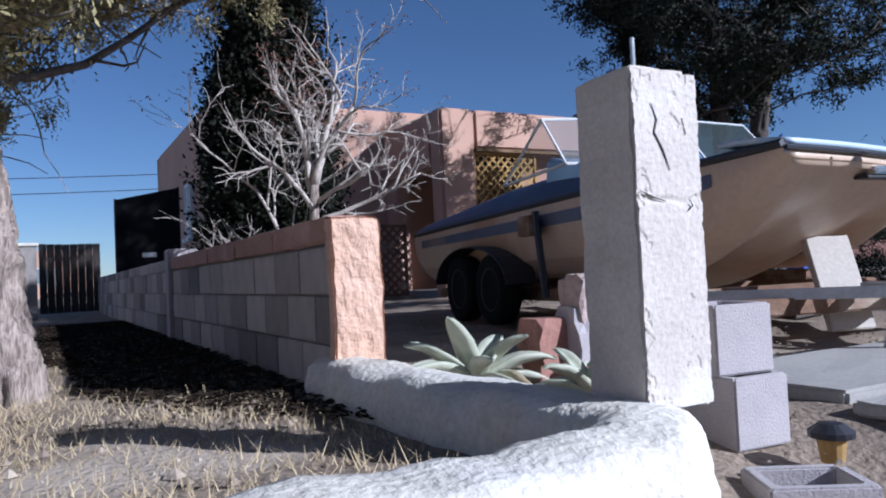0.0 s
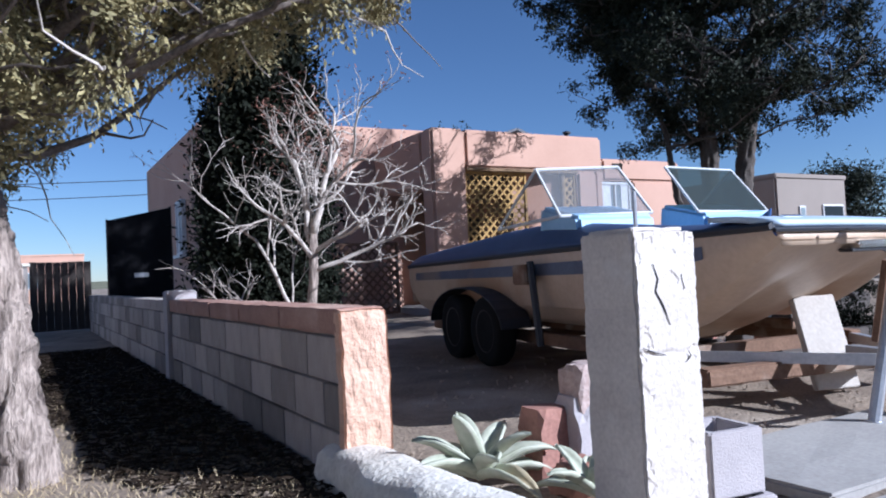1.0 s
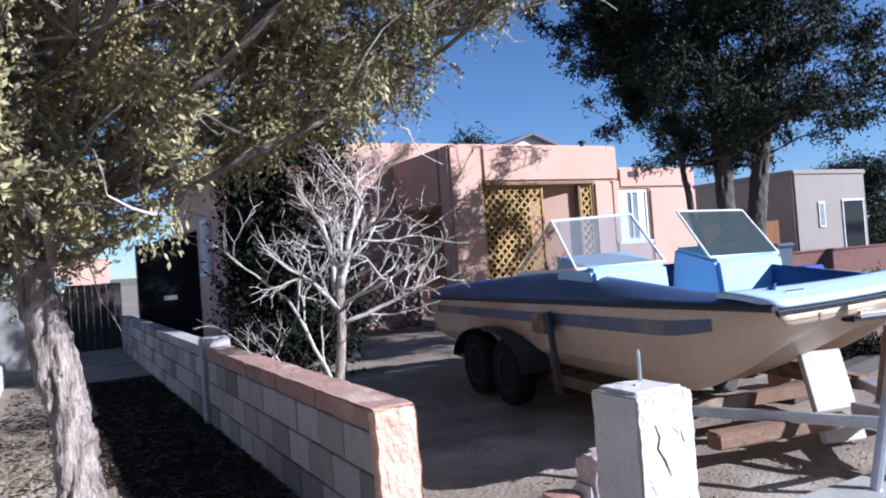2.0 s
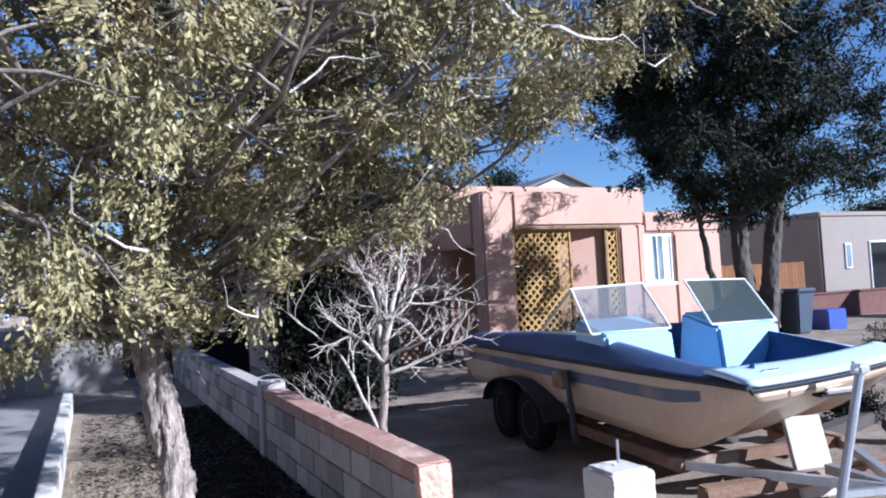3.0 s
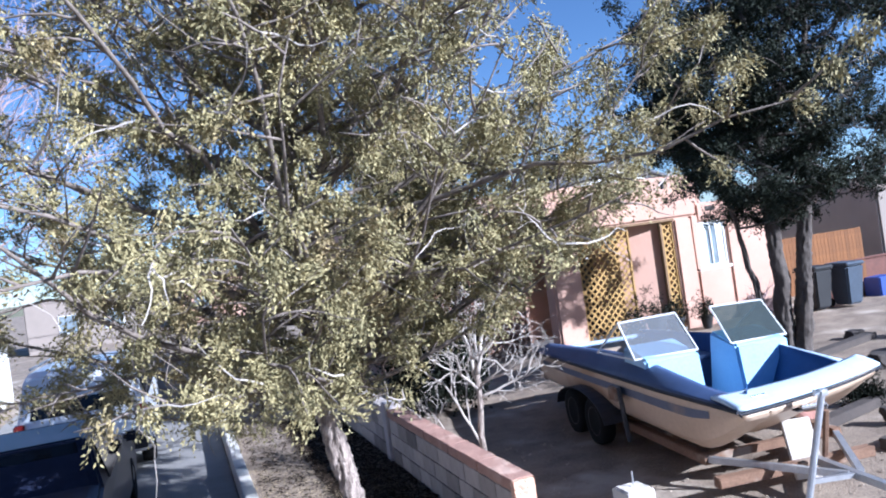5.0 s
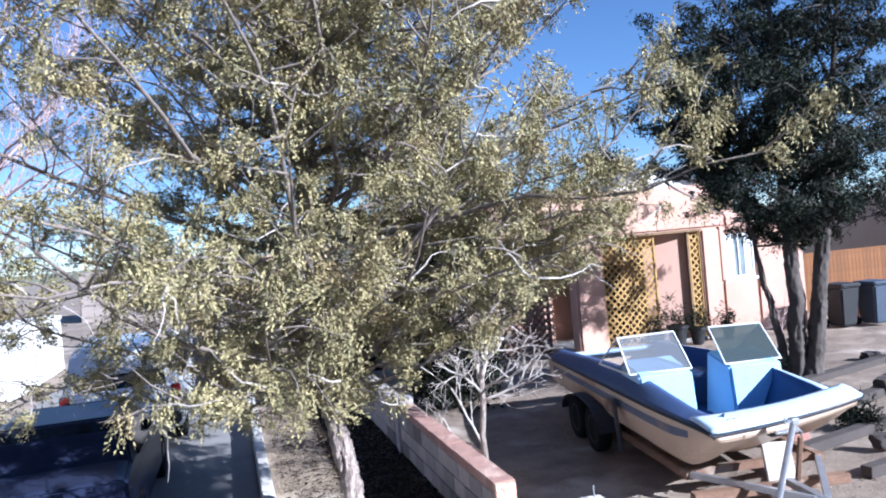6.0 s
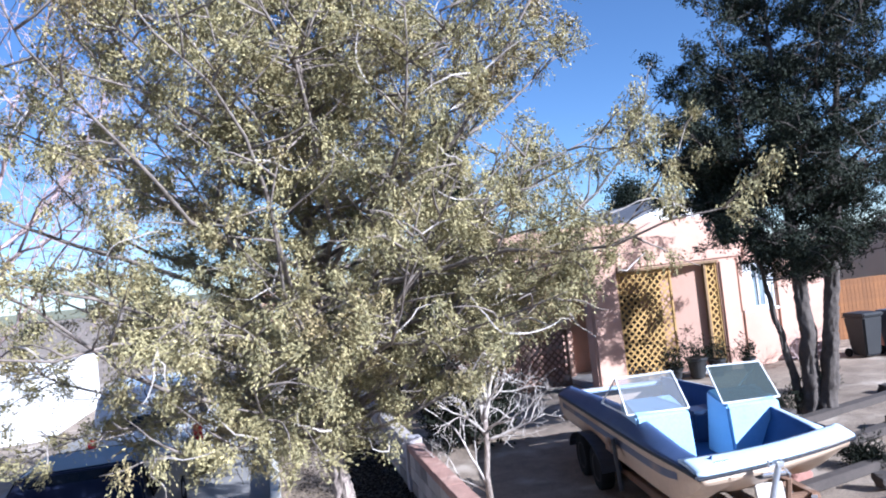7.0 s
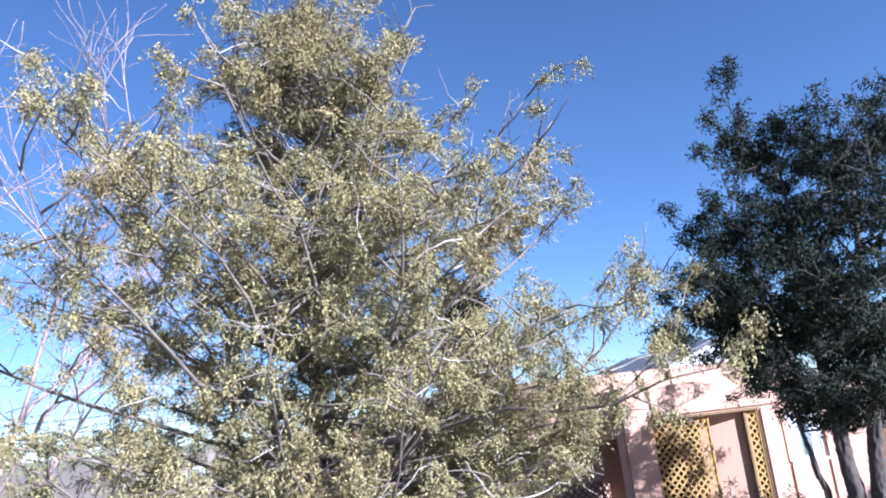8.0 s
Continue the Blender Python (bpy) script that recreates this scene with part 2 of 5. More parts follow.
# ---- ground ----
def ground_z(x, y):
    rise = 0.02 * max(0.0, x - 7.0) if x < 14 else 0.14
    fade = min(1.0, max(0.0, (40 - abs(x)) / 20))
    dip = 0.14 * math.exp(-((x - 3.4) ** 2 + (y - 3.15) ** 2) / 0.16)
    return rise * fade - dip


gs = np.unique(np.concatenate([np.linspace(-2500, -60, 8), np.linspace(-60, -8, 16), np.linspace(-8, 18, 105), np.linspace(18, 60, 16), np.linspace(60, 2500, 8)]))
gv, gf = [], []
for yy in gs:
    for xx in gs:
        near = 1.0 if -8 <= xx <= 18 and -8 <= yy <= 18 else 0.0
        z = ground_z(xx, yy)
        if near and not (-4.2 < xx < 0.7):
            z += 0.035 * noise.noise(Vector((xx * 1.3, yy * 1.3, 0))) + 0.02 * noise.noise(Vector((xx * 4.1, yy * 4.1, 3)))
        gv.append((xx, yy, z - 0.02))
ng = len(gs)
gf = [(j * ng + i, j * ng + i + 1, (j + 1) * ng + i + 1, (j + 1) * ng + i) for j in range(ng - 1) for i in range(ng - 1)]
structure(raw("ground", gv, gf, M_GROUND, smooth=True), "bare sandy yard dirt with gravel and dry weeds", "ground")
structure(part("driveway", box(-4.2, 0.68, -6, 30, -0.06, 0.012), M_DRIVE), "grey worn concrete driveway beside the yard", "driveway")


# ---- block wall ----
wall = structure(new("wall_block"), "low grey concrete block garden wall with red-brown cap", "wall")
part("core", box(2.825, 2.975, 5.03, 9.05, -0.05, 0.63), M_MORTAR, wall)
WALL_TOP = 0.72

# ---- low planter wall round the corner ----
def low_wall():
    """A rounded, uneven low wall: from the block wall's end past the pillar, then bending back to the street side."""
    line = [(2.86, 5.12), (2.86, 4.6), (2.90, 4.1), (2.97, 3.66), (2.95, 3.45), (2.80, 3.32), (2.45, 3.275), (2.0, 3.285), (1.5, 3.33), (0.95, 3.46)]
    dense = []
    for a, b in zip(line, line[1:]):
        for k in range(7):
            f = k / 7
            dense.append(Vector((a[0] + (b[0] - a[0]) * f, a[1] + (b[1] - a[1]) * f, 0)))
    prof = [(-0.14, -0.1), (-0.145, 0.03), (-0.13, 0.10), (-0.10, 0.135), (-0.04, 0.145), (0.03, 0.148), (0.09, 0.14), (0.13, 0.11), (0.145, 0.03), (0.14, -0.1)]
    rows = []
    for i, p in enumerate(dense):
        d = (dense[min(i + 1, len(dense) - 1)] - dense[max(i - 1, 0)]).normalized()
        s = Vector((d.y, -d.x, 0))
        row = []
        for u, z in prof:
            q = p + s * u + Vector((0, 0, z))
            n1 = noise.noise(q * 5) * 0.018 + noise.noise(q * 17) * 0.009
            row.append(q + s * n1 + Vector((0, 0, n1 if z > 0 else 0)))
        rows.append(row)
    bm = sheet(rows)
    for end in (rows[0], rows[-1]):
        c = [bm.verts.new(p) for p in end]
        bm.faces.new(c)
    bmesh.ops.subdivide_edges(bm, edges=bm.edges[:], cuts=1, use_grid_fill=True)
    for v in bm.verts:
        v.co += noise.noise_vector(v.co * 40) * 0.004
    bmesh.ops.recalc_face_normals(bm, faces=bm.faces[:])
    return bm


structure(part("planter_wall", low_wall(), M_LOWWALL, smooth=True), "low rounded rough-plastered garden kerb wall", "wall")


# ---- pillar ----
def pillar():
    p = thing("pillar", (3.11, 3.59, 0.12), "square weathered block pillar with cracked mortar face on the low wall", "pillar")
    bm = box(-0.108, 0.108, -0.1, 0.1, 0, 0.815, bevel=0.006, cuts=40, rough=0.004, seed=3)
    for v in bm.verts:
        if v.co.y < -0.09:
            v.co.y += 0.003 * noise.noise(v.co * 11)
            if v.co.x < -0.09:
                v.co.x += 0.012 * max(0.0, noise.noise(Vector((1, 2, v.co.z * 38))))
        for zj in (0.2, 0.41, 0.61):
            if abs(v.co.z - zj) < 0.012:
                v.co.x *= 0.985
                v.co.y *= 0.985
    part("shaft", bm, M_PILLAR, p)
    # flaking skim coat on the sunlit face
    rows = []
    for z in np.linspace(0.004, 0.81, 190):
        row = []
        for x in np.linspace(-0.105, 0.105, 56):
            q = Vector((x, 0, z))
            edge = 0.004 * noise.noise(Vector((0, 7, z * 30))) + 0.003 * noise.noise(Vector((3, 0, z * 90)))
            coat = noise.noise(q * 8) + 0.6 * noise.noise(q * 21) + 0.35 * noise.noise(q * 55)
            joint = 0.004 * math.exp(-((z - 0.50 + 0.012 * noise.noise(Vector((x * 14, 1, 0)))) / 0.008) ** 2)
            y = -0.1035 - (0.0025 if coat > -0.42 + 9 * max(0, -0.06 - x) else 0.0) - 0.0011 * noise.noise(q * 60) - 0.0008 * noise.noise(q * 140) + joint
            row.append((x + (edge if abs(x) > 0.1 else 0), y, z))
        rows.append(row)
    part("skim_coat", sheet(rows, 0.004), M_PILLAR, p, "flaking pale mortar skim")
    # cracks: thin dark grooves standing in the face
    for i, pts in enumerate((((-0.05, 0.73), (-0.035, 0.69), (-0.045, 0.66), (-0.02, 0.62), (0.0, 0.57)), ((-0.1, 0.52), (-0.06, 0.505), (-0.02, 0.495)), ((0.06, 0.50), (0.07, 0.485), (0.05, 0.47)), ((0.05, 0.70), (0.06, 0.66)))):
        b = tube([(x, -0.1078, z) for x, z in pts], [0.001] + [0.0022] * (len(pts) - 2) + [0.001], 5)
        part("crack", b, M_RUBRAIL, p)
    rod = tube([(0.015, 0.01, 0.80), (0.015, 0.01, 0.93)], [0.006, 0.006], 8)
    part("anchor_rod", rod, M_GALV, p, "short galvanised anchor rod")
    part("anchor_washer", tube([(-0.018, 0.0, 0.825), (0.024, 0.012, 0.828)], [0.006, 0.006], 6), M_GALV, p)
    part("cap_mortar", box(-0.09, 0.09, -0.085, 0.085, 0.812, 0.824, bevel=0.004, rough=0.004, cuts=4), M_PILLAR, p)


pillar()


# ---- house ----
house = structure(new("house"), "single-storey pink stucco house with flat parapet roof and porch", "house")


def wall_piece(name, x0, x1, y0, y1, z0, z1, material=M_STUCCO, parent=house):
    bm = box(x0, x1, y0, y1, z0, z1, bevel=0.05 if min(x1 - x0, y1 - y0) > 0.19 else 0.0)
    return part(name, bm, material, parent)


Y = 14.18
PT = 3.62
wall_piece("porch_column", 8.44, 9.20, Y, Y + 0.45, -0.1, PT)
wall_piece("porch_lintel", 9.203, 12.72, Y, Y + 0.35, 2.86, PT - 0.003)
wall_piece("porch_pier", 12.0, 12.55, Y, Y + 0.347, -0.1, 2.857)
wall_piece("front_wall_sill", 12.553, 13.60, Y + 0.004, Y + 0.347, -0.1, 1.5)
wall_piece("front_wall_head", 12.723, 15.1, Y + 0.004, Y + 0.347, 2.68, 3.16)
wall_piece("window_pier", 12.553, 12.683, Y + 0.008, Y + 0.347, 1.503, 2.657)
wall_piece("front_wall", 13.603, 15.1, Y + 0.004, Y + 0.347, -0.1, 2.677)
wall_piece("window_head", 12.553, 12.72, Y + 0.006, Y + 0.347, 2.66, 2.857)
wall_piece("side_wall_right", 14.75, 15.1, Y + 0.35, 24, -0.1, 3.15)
wall_piece("porch_side_beam", 8.443, 8.8, Y + 0.453, 16.8, 2.5, PT - 0.004)
wall_piece("porch_side_post", 8.446, 8.79, 16.3, 16.797, -0.1, 2.497)
wall_piece("main_wall", 4.75, 10.2, 16.8, 17.15, -0.1, 4.12)
wall_piece("main_wall_door_head", 10.203, 11.2, 16.8, 17.15, 2.1, 4.12)
wall_piece("main_wall_rear_porch", 11.203, 15.1, 16.8, 17.15, -0.1, 4.12)
wall_piece("porch_inner_wall", 12.2, 12.5, Y + 0.36, 16.79, -0.1, 2.9)
wall_piece("side_wall_left", 4.75, 5.1, 17.153, 23.9, -0.1, 4.12)
wall_piece("rear_wall", 4.75, 15.1, 23.903, 24.2, -0.1, 4.12)
# angled wall behind the opening, from beside the narrow lattice back to the left
bm = bmesh.new()
quad = ((11.66, Y + 0.17), (11.69, Y + 0.27), (10.64, Y + 0.58), (10.60, Y + 0.48))
lo = [bm.verts.new((x, y, 0.142)) for x, y in quad]
hi = [bm.verts.new((x, y, 2.855)) for x, y in quad]
bm.faces.new(lo)
bm.faces.new(hi)
for k in range(4):
    bm.faces.new((lo[k], lo[(k + 1) % 4], hi[(k + 1) % 4], hi[k]))
bmesh.ops.recalc_face_normals(bm, faces=bm.faces[:])
part("porch_angled_wall", bm, M_STUCCO, house)
part("roof", box(5.1, 14.75, 17.15, 23.9, 3.7, 3.85), M_ROOF, house)
part("porch_roof", box(8.8, 15.0, Y + 0.36, 16.79, 2.95, 3.08), M_ROOF, house)
part("porch_floor", box(8.5, 12.2, Y + 0.05, 16.79, -0.1, 0.14), M_CONC, house)
part("roof_vent", lathe([(0.05, 3.55), (0.05, 3.78), (0.09, 3.79), (0.09, 3.83), (0.0, 3.86)], 12), M_RUBRAIL, house).location = (12.26, Y + 0.6, 0)
vent = part("wall_vent", box(13.0, 13.3, Y - 0.012, Y + 0.02, 2.93, 3.06, bevel=0.006), M_DARKWOOD, house)
part("door_leaf", box(10.22, 11.18, 16.86, 16.91, 0.14, 2.08, bevel=0.008), M_DARKWOOD, house)


def window(name, x0, x1, y, z0, z1, along='x', bars=1):
    w = structure(new(name), "white-framed house window with pale curtains behind glass", "window")
    def put(nm, a0, a1, b0, b1, d0, d1, m, bev=0.006):
        if along == 'x':
            return part(nm, box(a0, a1, y + d0, y + d1, b0, b1, bevel=bev), m, w)
        return part(nm, box(y + d0, y + d1, a0, a1, b0, b1, bevel=bev), m, w)
    f = 0.06
    put("frame_side", x0, x0 + f, z0, z1, 0.02, 0.12, M_WINFRAME)
    put("frame_side", x1 - f, x1, z0, z1, 0.02, 0.12, M_WINFRAME)
    put("frame_head", x0 + f, x1 - f, z1 - f, z1, 0.022, 0.118, M_WINFRAME)
    put("frame_foot", x0 + f, x1 - f, z0, z0 + f, 0.022, 0.118, M_WINFRAME)
    put("window_sill", x0 - 0.05, x1 + 0.05, z0 - 0.07, z0 - 0.002, -0.05, 0.11, M_WINFRAME)
    n = bars + 1
    for i in range(n):
        a = x0 + f + (x1 - x0 - 2 * f) * i / n
        b = x0 + f + (x1 - x0 - 2 * f) * (i + 1) / n
        put("pane", a + (0.02 if i else 0), b - (0.02 if i < bars else 0), z0 + f, z1 - f, 0.065, 0.075, M_PANE, 0)
        if i:
            put("mullion", a - 0.02, a + 0.02, z0 + f, z1 - f, 0.03, 0.11, M_WINFRAME)
    for a, b in ((x0 + f, x0 + (x1 - x0) * 0.36), (x1 - (x1 - x0) * 0.3, x1 - f)):
        put("curtain", a, b, z0 + f, z1 - f, 0.05, 0.06, M_WINFRAME, 0)
    return w


window("window_1", 12.686, 13.60, Y + 0.06, 1.51, 2.655)
window("window_2", 18.6, 19.3, 4.62, 1.5, 2.7, along='y')


# ---- porch lattice ----
def lattice(name, x0, x1, z0, z1, y, label, m=M_LATTICE):
    t = thing(name, (x0, y, z0), label, "lattice", "porch lattices")
    w, h = x1 - x0, z1 - z0
    step, s = 0.185, 0.044
    for sign, dy in ((1, 0.0), (-1, 0.014)):
        k = -h
        while k < w + h:
            # line x = k + sign * z, clipped to the panel
            pts = []
            for z in (0, h):
                pts.append((k + sign * z if sign > 0 else k + h - z, z))
            (xa, za), (xb, zb) = pts
            def clip(xa, za, xb, zb):
                fa, fb = 0.0, 1.0
                dx = xb - xa
                for lo in (0, 1):
                    lim = 0 if lo == 0 else w
                    if abs(dx) > 1e-6:
                        f = (lim - xa) / dx
                        if (dx > 0) == (lo == 0):
                            fa = max(fa, f)
                        else:
                            fb = min(fb, f)
                return fa, fb
            fa, fb = clip(xa, za, xb, zb)
            if fb - fa > 0.02:
                p = Vector((xa + (xb - xa) * fa, dy, za + (zb - za) * fa))
                q = Vector((xa + (xb - xa) * fb, dy, za + (zb - za) * fb))
                d = (q - p).normalized()
                nn = Vector((-d.z, 0, d.x)) * s / 2
                th = Vector((0, 0.011, 0))
                v = [p - nn, q - nn, q + nn, p + nn]
                v = v + [a + th for a in v]
                raw("slat", v, [(0, 1, 2, 3), (7, 6, 5, 4), (0, 4, 5, 1), (1, 5, 6, 2), (2, 6, 7, 3), (3, 7, 4, 0)], m, t)
            k += step
    for nm, a in (("frame_post", (-0.03, 0.02, -0.02, 0.045, 0, h)), ("frame_post", (w - 0.02, w + 0.03, -0.02, 0.045, 0, h)), ("frame_rail", (0.02, w - 0.02, -0.018, 0.043, h - 0.05, h)), ("frame_rail", (0.02, w - 0.02, -0.018, 0.043, 0, 0.05))):
        part(nm, box(*a, bevel=0.004), m, t)
    return t


lattice("porch_lattice", 9.23, 10.66, 0.15, 2.80, Y + 0.1, "tall yellowed wooden diagonal lattice panel in the porch opening")
lattice("narrow_lattice", 11.70, 11.97, 0.15, 2.80, Y + 0.1, "narrow yellowed wooden lattice strip beside the porch pier")
part("opening_head", box(9.2, 12.0, Y - 0.02, Y + 0.1, 2.80, 2.862, bevel=0.006), M_WOODFRAME, house)
part("opening_post", box(11.6, 11.665, Y + 0.05, Y + 0.14, 0.14, 2.798, bevel=0.006), M_WOODFRAME, house)
lattice("side_lattice", 7.0, 8.3, 0.05, 1.5, 15.6, "weathered brown lattice screen standing in shade beside the porch", M_RUST)


# ---- gabled house behind ----
def gable_house():
    t = thing("gable_house", (14.7, 20.2, 0), "white gabled house behind with grey shingle roof", "house")
    w, e, r, d = 1.8, 4.35, 5.0, 7.0
    bm = bmesh.new()
    f = [bm.verts.new(p) for p in ((-w, 0, 0), (w, 0, 0), (w, 0, e), (0, 0, r), (-w, 0, e))]
    bm.faces.new(f)
    ex = bmesh.ops.extrude_face_region(bm, geom=bm.faces[:])
    for v in ex["geom"]:
        if isinstance(v, bmesh.types.BMVert):
            v.co.y += d
    bmesh.ops.recalc_face_normals(bm, faces=bm.faces[:])
    part("wall", bm, M_WHITEHOUSE, t)
    for s in (-1, 1):
        L = math.hypot(w + 0.25, r - e)
        a = math.atan2(r - e, w)
        b = box(0, L + 0.2, -0.25, d + 0.2, 0.01, 0.08)
        bmesh.ops.rotate(b, verts=b.verts[:], cent=(0, 0, 0), matrix=Matrix.Rotation(a, 3, 'Y'))
        for v in b.verts:
            v.co = Vector((v.co.x * s, v.co.y, v.co.z + r))
        bmesh.ops.recalc_face_normals(b, faces=b.faces[:])
        part("roof", b, M_ROOF, t)


gable_house()


def plain_house(name, x0, x1, y0, y1, h, m, label, openings=()):
    t = thing(name, ((x0 + x1) / 2, y0, 0), label, "house")
    w = (x1 - x0) / 2
    part("wall", box(-w, w, 0, y1 - y0, -0.2, h, bevel=0.06), m, t)
    part("parapet", box(-w - 0.03, w + 0.03, -0.03, y1 - y0 + 0.03, h - 0.1, h + 0.06, bevel=0.03), m, t)
    for a, b, z0, z1, mm in openings:
        win = part("window", box(a, b, -0.05, 0.02, z0, z1, bevel=0.01), M_WINFRAME, t)
        part("pane", box(a + 0.05, b - 0.05, -0.06, -0.045, z0 + 0.05, z1 - 0.05), mm, win)
    return t


plain_house("neighbour_house", 21.6, 25.2, 16.3, 23, 3.3, M_STUCCO2, "tan stucco flat-roofed neighbouring house with narrow window", ((-0.75, -0.45, 1.55, 2.35, M_PANE), (0.45, 1.55, 0.15, 2.4, M_CARGLASS)))
plain_house("white_house", -11.5, -5.0, 19.6, 26, 1.75, M_WHITEHOUSE, "sunlit white house across the driveway", ((-2.2, -1.2, 0.9, 1.9, M_PANE), (1.0, 1.9, 0.1, 1.95, M_CARGLASS)))
plain_house("adobe_house", -9, -2.2, 52, 60, 3.2, M_STUCCO2, "distant low adobe house at the end of the street", ((-1.5, -0.3, 1, 2.2, M_PANE), (1.2, 2.4, 1, 2.2, M_PANE)))
plain_house("adobe_house", 0.5, 5.5, 62, 70, 3.4, M_STUCCO, "distant pink adobe house at the end of the street", ((-1.5, -0.3, 1, 2.2, M_PANE),))


# low red-brown wall before the neighbouring house
garden_wall = thing("garden_wall", (21.2, 16.0, 0), "low red-brown brick wall before the neighbouring house", "wall")
part("wall", box(-1.4, 6.0, -0.1, 0.1, -0.1, 0.82, bevel=0.02, rough=0.01, cuts=3), M_DARKBRICK, garden_wall)
part("coping", box(-1.43, 6.03, -0.13, 0.13, 0.822, 0.88, bevel=0.015), M_DARKBRICK, garden_wall)


# ---- fences, gate and shade cloth by the house ----
def board_fence(name, x0, y0, x1, y1, h, m, label, bw=0.14, gap=0.004, rails=True):
    L = math.hypot(x1 - x0, y1 - y0)
    t = thing(name, (x0, y0, 0), label, "fence", turn=math.degrees(math.atan2(y1 - y0, x1 - x0)))
    me = None
    i, x = 0, 0.0
    while x < L - 0.02:
        hh = h + 0.02 * noise.noise(Vector((i * 1.7, x0, 0)))
        if me is None:
            ob = part("board", box(0, bw - gap, -0.01, 0.01, 0, 1.0, bevel=0.003), m, t)
            me = ob.data
        else:
            ob = new("board", me)
            ob.parent = t
        ob.matrix_basis = Matrix.LocRotScale((x, 0, 0.03), None, (1, 1, hh))
        x += bw
        i += 1
    for z in (0.35, h - 0.3):
        part("rail", box(0, L, 0.012, 0.05, z, z + 0.08), m, t)
    return t


board_fence("wooden_fence", 15.6, 15.9, 20.2, 15.9, 1.8, M_ORANGEWOOD, "orange-stained upright board fence between the houses")
board_fence("dark_fence", 1.75, 18.95, 2.78, 18.95, 1.4, M_DARKWOOD, "dark weathered board fence closing the side yard")


def shade_panel():
    t = thing("shade_screen", (2.98, 16.45, 0), "tall black shade-cloth screen between side wall and house", "screen")
    g = [[(x, 0.012 * noise.noise(Vector((x, z, 0)) * 3), 0.04 + z * (2.02 + 0.22 * x)) for z in np.linspace(0, 1, 8)] for x in np.linspace(0, 1.08, 12)]
    part("cloth", sheet(g, 0.006), M_BLACK, t)
    for x in (0.0, 1.08):
        part("post", tube([(x, 0.04, 0.0), (x, 0.04, 2.08 + 0.22 * x)], [0.025, 0.025], 8), M_DARKWOOD, t)
    part("tag", box(0.42, 0.66, -0.03, -0.014, 1.02, 1.10, bevel=0.003), M_GALV, t, "small pale metal tag")


shade_panel()
sw = structure(new("wall_rear"), "grey concrete block continuation of the side wall", "wall")
part("core", box(2.825, 2.975, 9.28, 18.8, -0.05, 0.70), M_MORTAR, sw)
part("post", box(2.77, 3.03, 9.06, 9.27, -0.05, 0.80, bevel=0.012, rough=0.004, cuts=3), M_BLOCKLOOSE, sw)
gw = structure(new("wall_far"), "low grey rendered wall closing the driveway strip", "wall")
part("panel", box(-0.40, 1.72, 17.2, 17.36, -0.05, 1.3, bevel=0.012, rough=0.004, cuts=4), M_MORTAR, gw)
part("coping", box(-0.44, 1.76, 17.16, 17.40, 1.302, 1.36, bevel=0.012), M_LOWWALL, gw)
part("post", box(-0.62, -0.45, 17.17, 17.38, -0.05, 1.5, bevel=0.012, rough=0.004, cuts=3), M_LOWWALL, gw)
kerb = structure(new("kerb"), "white-painted narrow concrete kerb along the driveway", "kerb")
for i in range(9):
    part("kerb_stone", box(0.71, 0.86, -2.0 + i * 1.9, -0.108 + i * 1.9, -0.05, 0.30, bevel=0.015, rough=0.004, cuts=3, seed=i), M_LOWWALL, kerb)


# ---- trees ----
def foliage(name, centres, spread, sprays, leaf, material, parent, seed, droop=0.6, per=6, slim=0.26, stray=0.55, tuft=0.0):
    """Drooping sprays of small scale leaves about each centre, as one mesh."""
    rng = np.random.default_rng(seed)
    c = np.repeat(np.asarray(centres, float), sprays, axis=0)
    n = len(c)
    p0 = c + rng.normal(0, 1, (n, 3)) * np.asarray(spread)
    d = rng.normal(0, 1, (n, 3))
    d[:, 2] -= droop
    if tuft:
        # the sprays of one tuft share a direction
        lead = rng.normal(0, 1, (len(centres), 3))
        lead[:, 2] -= droop
        lead /= np.linalg.norm(lead, axis=1)[:, None]
        d = np.repeat(lead, sprays, axis=0) * tuft + rng.normal(0, 0.5, (n, 3))
    d /= np.linalg.norm(d, axis=1)[:, None]
    length = leaf * per * 0.45 * rng.uniform(0.6, 1.3, n)
    k = np.arange(per) / (per - 1)
    cen = p0[:, None, :] + d[:, None, :] * (length[:, None] * k)[:, :, None]
    cen[:, :, 2] -= droop * (length[:, None] * k ** 2) * 0.5
    cen = cen.reshape(-1, 3)
    m = len(cen)
    ld = np.repeat(d, per, axis=0) + rng.normal(0, stray, (m, 3))
    ld /= np.linalg.norm(ld, axis=1)[:, None]
    sd = np.cross(ld, rng.normal(0, 1, (m, 3)))
    sd /= np.linalg.norm(sd, axis=1)[:, None] + 1e-9
    ll = leaf * rng.uniform(0.6, 1.3, m)[:, None]
    v = np.stack([cen, cen + ld * ll * 0.5 + sd * ll * slim, cen + ld * ll, cen + ld * ll * 0.5 - sd * ll * slim], axis=1).reshape(-1, 3)
    me = bpy.data.meshes.new(name)
    me.vertices.add(len(v))
    me.vertices.foreach_set("co", v.astype(np.float32).ravel())
    me.loops.add(m * 4)
    me.loops.foreach_set("vertex_index", np.arange(m * 4, dtype=np.int32))
    me.polygons.add(m)
    me.polygons.foreach_set("loop_start", np.arange(0, m * 4, 4, dtype=np.int32))
    me.polygons.foreach_set("loop_total", np.full(m, 4, dtype=np.int32))
    me.update(calc_edges=True)
    me.materials.append(material)
    ob = new(name, me)
    ob.parent = parent
    return ob


